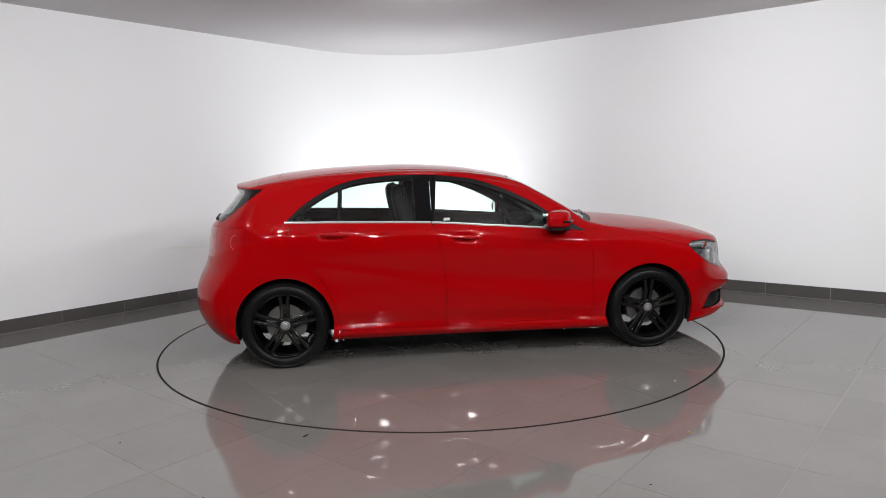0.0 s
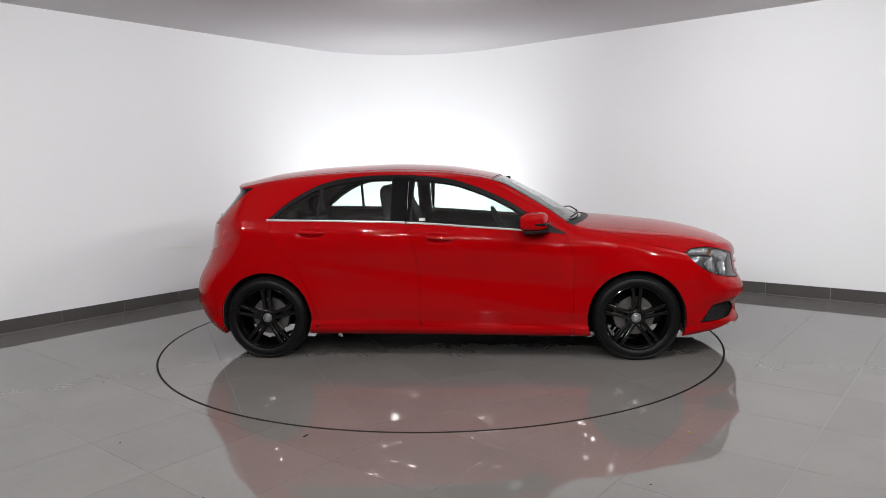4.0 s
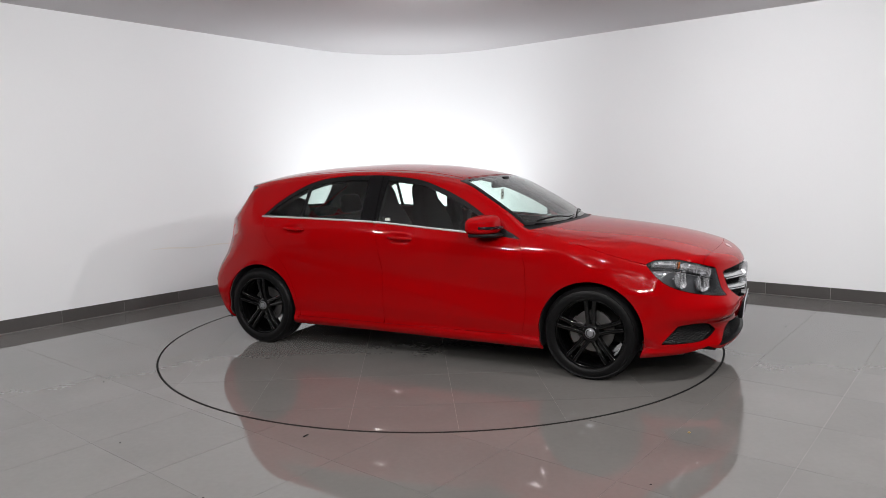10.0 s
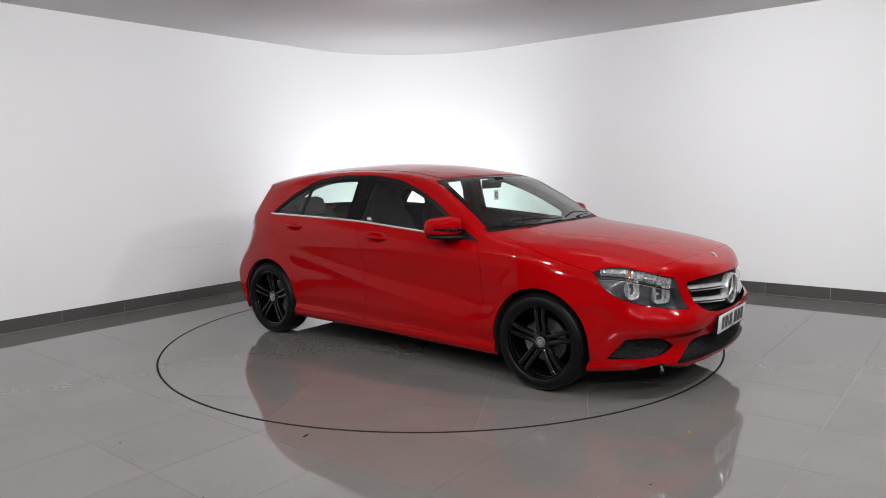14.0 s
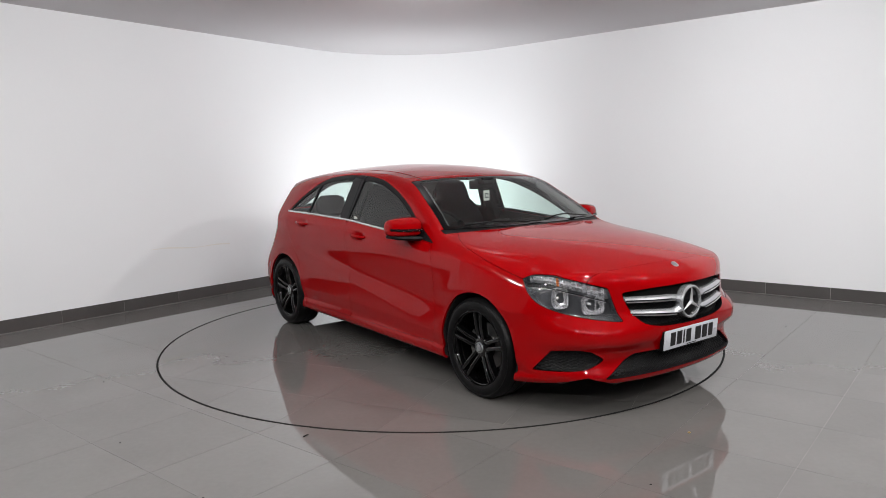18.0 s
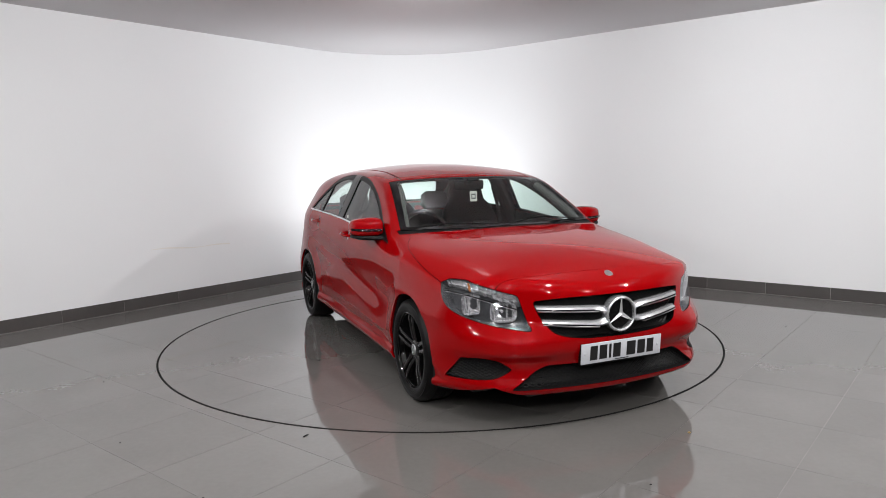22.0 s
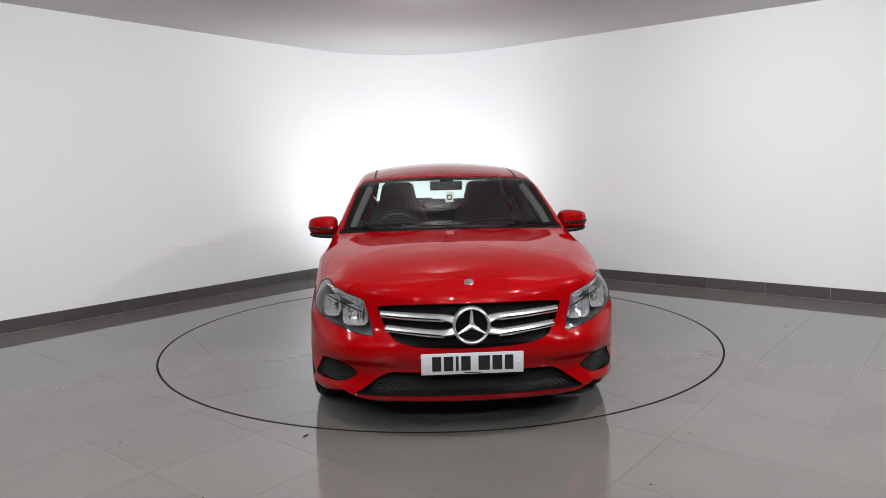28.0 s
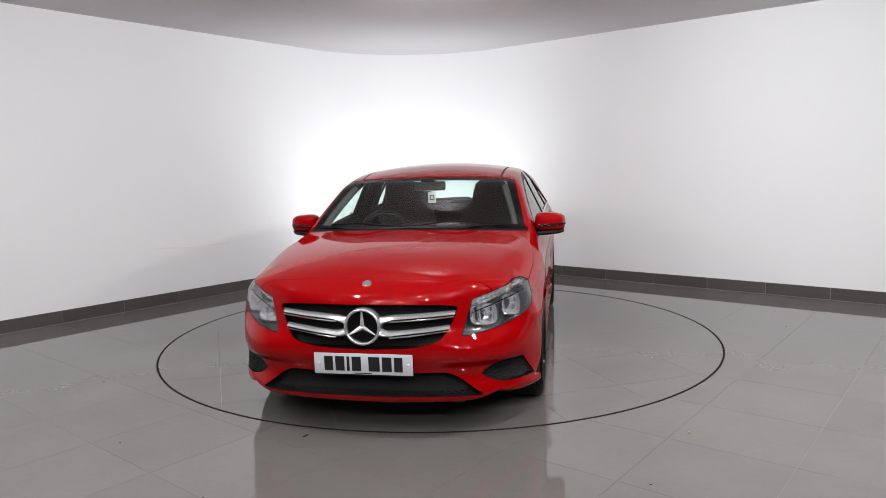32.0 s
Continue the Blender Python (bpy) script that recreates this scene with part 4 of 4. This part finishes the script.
# wheels
def build_wheel(ax, s):
    def at(b):
        bmesh.ops.transform(b, matrix=Matrix.Translation((ax, 0, HUB_Z)), verts=b.verts)
        return flip_bm(b, s)

    R = HUB_Z + 0.004
    wheel = part("wheel", at(lathe(bmesh.new(), [(0.2225, 0.873), (0.226, 0.880), (0.229, 0.879), (0.229, 0.868), (0.219, 0.864), (0.212, 0.850), (0.207, 0.80), (0.203, 0.70), (0.20, 0.68)], 56)), RIM_BLACK, car, "black alloy wheel with paired spokes")
    part("tyre", at(lathe(bmesh.new(), [(0.218, 0.680), (0.250, 0.668), (0.285, 0.672), (R - 0.006, 0.690), (R, 0.712), (R, 0.742), (R - 0.004, 0.744), (R - 0.004, 0.749), (R, 0.751), (R, 0.806), (R - 0.004, 0.808), (R - 0.004, 0.813), (R, 0.815), (R - 0.001, 0.848), (R - 0.008, 0.868), (0.288, 0.883), (0.284, 0.881), (0.268, 0.889), (0.252, 0.888), (0.236, 0.884), (0.230, 0.878), (0.226, 0.866)], 72)), RUBBER, wheel, "black low-profile tyre")
    for k in range(5):
        b = bmesh.new()
        for side in (1, -1):
            rows = []
            for i in range(9):
                t = i / 8
                r = 0.048 + 0.172 * t
                a = radians(90 + 72 * k) + side * math.asin((0.0195 + 0.0085 * t * t) / r)
                half = 0.0125 + 0.003 * t * t + 0.003 * (1 - t) ** 2
                face = 0.846 + 0.018 * math.sin(math.pi * min(1, t * 0.62)) + 0.010 * t
                c, d = Vector((math.cos(a), 0, math.sin(a))), Vector((-math.sin(a), 0, math.cos(a)))
                prof = ((-1.0, -0.045), (-1.0, -0.010), (-0.86, -0.004), (-0.5, -0.0008), (0.0, 0.0006), (0.5, -0.0008), (0.86, -0.004), (1.0, -0.010), (1.0, -0.045))
                rows.append([b.verts.new(c * r + d * half * u + Vector((0, face + v, 0))) for u, v in prof])
            for p, q in zip(rows, rows[1:]):
                for j in range(len(p)):
                    b.faces.new((p[j], p[(j + 1) % len(p)], q[(j + 1) % len(p)], q[j]))
            b.faces.new(rows[0])
            b.faces.new(rows[-1])
        part("spoke", at(b), RIM_BLACK, wheel, smooth=60)
        a = radians(126 + 72 * k)
        part("wheel_bolt", at(lathe(bmesh.new(), [(0.001, 0.838), (0.008, 0.838), (0.010, 0.832), (0.010, 0.82)], 8, "y", (0.056 * math.cos(a), 0, 0.056 * math.sin(a)))), RIM_BLACK, wheel)
    part("hub", at(lathe(bmesh.new(), [(0.030, 0.852), (0.045, 0.852), (0.062, 0.842), (0.070, 0.826), (0.074, 0.79)], 36)), RIM_BLACK, wheel)
    part("hub_cap", at(lathe(bmesh.new(), [(0.001, 0.862), (0.016, 0.8615), (0.022, 0.859), (0.024, 0.861), (0.031, 0.859), (0.034, 0.852)], 32)), CAP_GREY, wheel, "silver-grey hub cap")
    part("cap_ring", at(lathe(bmesh.new(), [(0.0225, 0.8595), (0.0240, 0.8618), (0.0262, 0.8612), (0.0270, 0.8595)], 32)), BLACK_GLOSS, wheel)
    part("brake_disc", at(lathe(bmesh.new(), [(0.05, 0.80), (0.07, 0.778), (0.138, 0.776), (0.140, 0.768), (0.138, 0.755), (0.06, 0.755)], 40)), STEEL, wheel, "bare steel brake disc")
    b = bmesh.new()
    lathe(b, [(0.095, 0.80), (0.148, 0.80), (0.150, 0.74), (0.095, 0.74), (0.095, 0.80)], 10, "y", (0, 0, 0), (-35, 35) if ax < 0 else (145, 215))
    part("brake_caliper", at(b), STEEL, wheel)


for ax in (AXLE_F, AXLE_R):
    for s in (1, -1):
        build_wheel(ax, s)

# ---- cabin ----


def cushion(b, rings):
    """A padded form through rounded cross-sections: (centre, half width, half thickness, thickness direction)."""
    loops = []
    for c, w, h, d in rings:
        d = Vector(d).normalized()
        loop = []
        for k in range(20):
            a = 2 * math.pi * k / 20
            u, v = math.copysign(abs(math.cos(a)) ** 0.6, math.cos(a)), math.copysign(abs(math.sin(a)) ** 0.6, math.sin(a))
            bolster = 0.35 * h * abs(u) ** 3 if v > 0 else 0
            loop.append(b.verts.new(Vector(c) + Vector((0, 1, 0)) * w * u + d * (h * v + bolster)))
        loops.append(loop)
    for p, q in zip(loops, loops[1:]):
        for k in range(20):
            b.faces.new((p[k], p[(k + 1) % 20], q[(k + 1) % 20], q[k]))
    b.faces.new(loops[0][::-1])
    b.faces.new(loops[-1])
    return b


for y in (-0.37, 0.37):
    fw = (1, 0, 0.28)
    b = cushion(bmesh.new(), [((-0.28, y, 0.48), 0.20, 0.05, fw), ((-0.30, y, 0.55), 0.26, 0.085, fw), ((-0.36, y, 0.75), 0.275, 0.09, fw), ((-0.41, y, 0.92), 0.265, 0.08, fw), ((-0.445, y, 1.03), 0.225, 0.07, fw), ((-0.465, y, 1.09), 0.165, 0.065, fw), ((-0.485, y, 1.18), 0.150, 0.062, fw), ((-0.498, y, 1.24), 0.135, 0.05, fw), ((-0.502, y, 1.265), 0.10, 0.025, fw)])
    seat = part("front_seat", b, LEATHER, car, "black leather sports seat", smooth=50)
    b = cushion(bmesh.new(), [((-0.30, y, 0.47), 0.22, 0.05, (0, 0, 1)), ((-0.20, y, 0.48), 0.25, 0.07, (0, 0, 1)), ((0.10, y, 0.50), 0.25, 0.07, (0, 0, 1)), ((0.20, y, 0.50), 0.20, 0.05, (0, 0, 1))])
    part("seat_cushion", b, LEATHER, seat, smooth=50)
    for s in (1, -1):
        pts = [(-0.295, y + s * 0.17, 0.60), (-0.335, y + s * 0.175, 0.80), (-0.365, y + s * 0.15, 0.95), (-0.405, y + s * 0.09, 1.08), (-0.425, y + s * 0.085, 1.18)]
        part("seat_piping", tube(bmesh.new(), pts, 0.004, 5), CABIN_GREY, seat)
fw = (1, 0, 0.35)
b = cushion(bmesh.new(), [((-1.10, 0, 0.48), 0.55, 0.06, fw), ((-1.14, 0, 0.60), 0.64, 0.08, fw), ((-1.24, 0, 0.85), 0.64, 0.075, fw), ((-1.28, 0, 0.96), 0.60, 0.05, fw)])
bench = part("rear_seat", b, LEATHER, car, "black leather rear bench", smooth=50)
b = cushion(bmesh.new(), [((-1.12, 0, 0.46), 0.60, 0.06, (0, 0, 1)), ((-0.95, 0, 0.48), 0.64, 0.08, (0, 0, 1)), ((-0.66, 0, 0.49), 0.62, 0.06, (0, 0, 1))])
part("bench_cushion", b, LEATHER, bench, smooth=50)
for y in (-0.42, 0.0, 0.42):
    tall = 0.02 if y else -0.07
    b = cushion(bmesh.new(), [((-1.290, y, 0.985), 0.11, 0.035, fw), ((-1.30, y, 1.02), 0.145, 0.050, fw), ((-1.32, y, 1.10 + tall), 0.135, 0.045, fw), ((-1.325, y, 1.13 + tall), 0.09, 0.02, fw)])
    part("rear_headrest", b, LEATHER, bench, smooth=50)


def build_rails(flip, sign):
    """Padded inner rails over the side windows, and the inner pillar between the doors."""
    pts = []
    for i in range(22):
        x = -1.24 + 2.0 * i / 21
        p = on_side(x, float(window_top(x)) - 0.020)
        pts.append((p.x, (p.y - 0.055) * sign, p.z))
    part("roof_rail_trim", tube(bmesh.new(), pts, 0.030, 10), CABIN, car)
    pts = []
    for i in range(12):
        x = 0.43 + 0.50 * i / 11
        p = on_top(x, 0.592 + 0.265 * (x - 0.334) - 0.042)
        pts.append((p.x - 0.02, p.y * sign, p.z - 0.035))
    part("pillar_trim", tube(bmesh.new(), pts, 0.026, 10), PILLAR_CLOTH, car, "grey cloth windscreen pillar lining")
    pts = []
    for i in range(8):
        z = 0.55 + 0.78 * i / 7
        p = on_side(-0.335, z)
        pts.append((p.x, (p.y - 0.085) * sign, z))
    part("inner_pillar", tube(bmesh.new(), pts, 0.055, 10), CABIN, car)
    pts = [(-0.33, (on_side(-0.33, 1.22).y - 0.145) * sign, 1.22), (-0.36, (on_side(-0.33, 1.05).y - 0.15) * sign, 1.00), (-0.40, (on_side(-0.33, 0.8).y - 0.12) * sign, 0.60)]
    part("seat_belt", tube(bmesh.new(), pts, 0.020, 6, flat=0.15), LEATHER, car)


two_sides(build_rails)
# dashboard, binnacle, wheel, mirror
b = bmesh.new()
rows = []
for i in range(13):
    y = -0.73 + 1.46 * i / 12
    hump = 0.028 * math.exp(-(((y + 0.37) / 0.15) ** 2))
    k = 0.10 * (y / 0.73) ** 2
    ring = [(1.02 - k, 0.930), (0.90 - k, 0.955 + hump * 0.2), (0.74 - k * 0.6, 0.958 + hump), (0.62, 0.935 + hump), (0.57, 0.890), (0.56, 0.80), (0.62, 0.68), (0.70, 0.45), (1.02 - k, 0.40)]
    rows.append([b.verts.new((x, y, z)) for x, z in ring])
for p, q in zip(rows, rows[1:]):
    for k in range(len(p)):
        b.faces.new((p[k], p[(k + 1) % len(p)], q[(k + 1) % len(p)], q[k]))
b.faces.new(rows[0])
b.faces.new(rows[-1])
dash = part("dashboard", b, CABIN, car, "black dashboard", smooth=40)
part("centre_screen", box(bmesh.new(), 0.600, 0.615, -0.085, 0.085, 0.945, 1.000, 0.006), CABIN, dash)
for y in (-0.60, -0.09, 0.09, 0.60):
    part("air_vent", lathe(bmesh.new(), [(0.018, -0.006), (0.020, -0.014), (0.040, -0.012), (0.046, 0.0)], 20, "x", (0.566, y, 0.860)), SILVER, dash)
b = bmesh.new()
ring = [(0, 0.182 * math.cos(2 * math.pi * i / 40), 0.182 * math.sin(2 * math.pi * i / 40)) for i in range(40)]
tube(b, ring, 0.015, 8, closed=True)
for a in (0, 180, 270):
    tube(b, [(0.02, 0.05 * math.cos(radians(a)), 0.05 * math.sin(radians(a))), (0.004, 0.178 * math.cos(radians(a)), 0.178 * math.sin(radians(a)))], 0.018, 6, flat=0.6)
lathe(b, [(0.001, 0.0), (0.06, 0.004), (0.075, 0.02), (0.05, 0.06), (0.03, 0.2)], 24, "x")
sw = part("steering_wheel", b, LEATHER, car, "black leather steering wheel")
sw.matrix_local = pose(0.400, -0.37, 0.905, 0, -24, 0)
rim = part("wheel_trim", tube(bmesh.new(), [(-0.010, 0.165 * math.cos(radians(a)), 0.165 * math.sin(radians(a))) for a in range(50, 131, 10)], 0.0016, 5), SILVER, sw)
b = box(bmesh.new(), 0.375, 0.400, -0.122, 0.122, 1.222, 1.292, 0.012)
rear_mirror = part("rear_view_mirror", b, BLACK_PLASTIC, car)
part("mirror_mount", box(bmesh.new(), 0.39, 0.47, -0.05, 0.05, 1.262, 1.312, 0.010), BLACK_PLASTIC, rear_mirror)
tag = part("hanging_card", box(bmesh.new(), 0.415, 0.4165, -0.008, 0.052, 1.132, 1.210, 0.0006), CARD, car, "white card tag under the mirror")
part("card_panel", box(bmesh.new(), 0.4167, 0.4172, 0.004, 0.040, 1.150, 1.190), LAMP_GREY, tag)
part("card_core", box(bmesh.new(), 0.4174, 0.4178, 0.012, 0.032, 1.160, 1.180), CARD, tag)
# label low in the driver's window
p = on_side(-0.175, 1.020)
part("window_label", box(bmesh.new(), -0.195, -0.150, -p.y + 0.008, -p.y + 0.009, 1.012, 1.032), CARD, car, "small white window label")

# ---- floor, turntable, skirting ----
TABLE_R, JOINT = 2.232, 0.0022


def flat_sheet(corners, n):
    """A grid over a four-cornered piece of floor."""
    a, b, c, d = (np.array(v[:2], float) for v in corners)
    pts = []
    for i in range(n + 1):
        for j in range(n + 1):
            u, v = i / n, j / n
            pts.append(np.append((a * (1 - u) + b * u) * (1 - v) + (d * (1 - u) + c * u) * v, 0.0))
    faces = [[i * (n + 1) + j, (i + 1) * (n + 1) + j, (i + 1) * (n + 1) + j + 1, i * (n + 1) + j + 1] for i in range(n) for j in range(n)]
    return np.array(pts), np.tile((0.0, 0.0, 1.0), (len(pts), 1)), faces


def tile_object(sheet, parent):
    return sheet_part("tile", sheet, TILE, parent, depth=0.006)


floor = tagged(mesh_object("floor", [plan(a, b, z) for z in (-0.0012, -0.1) for a, b in ((BACK_1, WALL_2), (WALL_1, WALL_2), (WALL_1, BACK_2), (BACK_1, BACK_2))], [(0, 1, 2, 3), (7, 6, 5, 4)], GROUT), "polished grey square floor tiles with fine joints", "floor", kind="structure")
turntable = tagged(new("turntable"), "round tiled turntable set flush in the floor", "turntable")
half = 0.3 - JOINT / 2
ia0, ia1 = math.floor((BACK_1 - 0.07) / 0.6), math.ceil((WALL_1 - 0.07) / 0.6)
ib0, ib1 = math.floor(WALL_2 / 0.6), math.ceil(BACK_2 / 0.6)
for ia in range(ia0, ia1):
    for ib in range(ib0, ib1):
        a0, a1 = max(0.07 + ia * 0.6 + JOINT / 2, BACK_1), min(0.07 + (ia + 1) * 0.6 - JOINT / 2, WALL_1)
        b0, b1 = max(ib * 0.6 + JOINT / 2, WALL_2), min((ib + 1) * 0.6 - JOINT / 2, BACK_2)
        if a1 - a0 < 0.02 or b1 - b0 < 0.02:
            continue
        corners = [plan(a0, b0), plan(a0, b1), plan(a1, b1), plan(a1, b0)]
        dist = [c.length for c in corners]
        if max(dist) < TABLE_R + 0.015:
            continue
        if min(dist) > TABLE_R + 0.45:
            tile_object(flat_sheet(corners, 1), floor)
        else:
            s = clip(flat_sheet(corners, 16), lambda p: np.hypot(p[:, 0], p[:, 1]) - TABLE_R - 0.012)
            if len(s[2]):
                tile_object(s, floor)
for i in range(-4, 4):
    for j in range(-4, 4):
        x0, y0 = i * 0.6 + JOINT / 2, j * 0.6 + JOINT / 2
        s = flat_sheet([(x0, y0), (x0 + 2 * half, y0), (x0 + 2 * half, y0 + 2 * half), (x0, y0 + 2 * half)], 16)
        s = clip(s, lambda p: TABLE_R - np.hypot(p[:, 0], p[:, 1]))
        if len(s[2]):
            tile_object(s, turntable)
part("deck", lathe(bmesh.new(), [(0.001, -0.0010), (TABLE_R + 0.001, -0.0010), (TABLE_R + 0.001, -0.05)], 128, "z"), GROUT, turntable)
part("edge_ring", lathe(bmesh.new(), [(TABLE_R + 0.0005, -0.012), (TABLE_R + 0.0005, 0.0016), (TABLE_R + 0.0145, 0.0016), (TABLE_R + 0.0145, -0.012)], 160, "z"), BLACK_GAP, turntable, "black edge gap of the turntable")

# a black chip at the turntable's edge, and crumbs on the floor
b = bmesh.new()
tube(b, [(-0.737, -2.262, 0.003), (-0.728, -2.245, 0.004), (-0.720, -2.230, 0.003)], 0.005, 6, flat=0.5)
tagged(from_bm("rubber_chip", b, BLACK_GAP, 40), "small black rubber chip beside the turntable", "debris")
random.seed(4)
CRUMB = material("ochre_crumb", (0.30, 0.20, 0.07), 0.8, grain=0.3, scale=200)
b = bmesh.new()
bmesh.ops.create_icosphere(b, subdivisions=1, radius=0.008)
bmesh.ops.scale(b, vec=(1.2, 0.9, 0.6), verts=b.verts)
bmesh.ops.translate(b, vec=(1.279, -2.331, 0.004), verts=b.verts)
tagged(from_bm("crumb", b, CRUMB, 60), "tiny ochre crumb lying on the tiles", "debris")
b = bmesh.new()
for x, y in ((-1.70, -2.28), (-1.05, -2.92), (0.22, -3.05), (2.9, -0.1), (-2.3, -1.2), (1.9, -1.2), (2.6, -2.2), (0.9, -2.9)):
    box(b, x, x + 0.008, y, y + 0.005, 0.0, 0.003)
tagged(from_bm("floor_grit", b, BLACK_GAP), "scattered dark grit on the floor", "grit", kind="stuff")

SKIRT_H = 0.124
base_line, base_out = wall_line(0.006), wall_line(0.0)
baseboard = tagged(swept("baseboard", base_line, base_out, 0.0, SKIRT_H - 0.003, material("skirting_grout", (0.32, 0.31, 0.30), 0.9, grain=0.2, scale=30)), "dark grey tiled skirting along the white walls", "skirting", kind="structure")


def skirting_run(line_in, line_out):
    ob = swept("skirting_tile", line_in, line_out, 0.006, SKIRT_H, SKIRTING)
    ob.parent = baseboard


c1, c2 = WALL_1 - CORNER_R, WALL_2 + CORNER_R
a = 0.07 + 0.6 * ia0
while a < c1 - 0.01:
    a0, a1 = max(a + 0.0022, BACK_1), min(a + 0.5978, c1)
    if a1 - a0 > 0.03:
        skirting_run([(a0, WALL_2 + 0.011), (a1, WALL_2 + 0.011)], [(a0, WALL_2 + 0.0005), (a1, WALL_2 + 0.0005)])
    a += 0.6
arc = lambda r, q: (c1 + r * math.sin(q), c2 - r * math.cos(q))
for i in range(5):
    qs = [radians(18 * (i + (k * 0.997 + 0.0015) / 5)) for k in range(6)]
    skirting_run([arc(CORNER_R - 0.011, q) for q in qs], [arc(CORNER_R - 0.0005, q) for q in qs])
bb = 0.6 * math.floor(c2 / 0.6)
while bb < BACK_2:
    b0, b1 = max(bb + 0.0022, c2), min(bb + 0.5978, BACK_2)
    if b1 - b0 > 0.03:
        skirting_run([(WALL_1 - 0.011, b0), (WALL_1 - 0.011, b1)], [(WALL_1 - 0.0005, b0), (WALL_1 - 0.0005, b1)])
    bb += 0.6
# a faint ochre scuff on the left-hand wall
SCUFF = material("ochre_scuff", (0.745, 0.725, 0.69), 0.7, grain=0.06, scale=14)
b = bmesh.new()
vs = []
for i in range(25):
    t = i / 24
    a = -0.80 + 0.95 * t
    z = 0.60 - 0.03 * t + 0.008 * math.sin(9 * t)
    h = 0.006 * (0.4 + abs(math.sin(5 * t)))
    vs.append((b.verts.new(plan(a, WALL_2 + 0.0012, z - h)), b.verts.new(plan(a, WALL_2 + 0.0012, z + h))))
for p, q in zip(vs, vs[1:]):
    b.faces.new((p[0], q[0], q[1], p[1]))
ob = from_bm("wall_scuff", b, SCUFF)
tagged(ob, "faint ochre scuff mark on the white wall", "scuff", kind="structure")


def motions():
    """The turntable and the car on it turn clockwise at an even rate."""
    rate, start = -3.376, 7.384
    rows_car, rows_table = [], []
    for i in range(17):
        t = SECONDS * i / 16
        a = start + rate * t
        off = Matrix.Rotation(radians(a), 4, "Z") @ Vector((0.136, 0.039, 0.0))
        rows_car.append((t, pose(off.x, off.y, 0.0, 0, 0, a)))
        rows_table.append((t, pose(0, 0, 0, 0, 0, a + 28.6)))
    walk(car, rows_car)
    walk(turntable, rows_table)


motions()
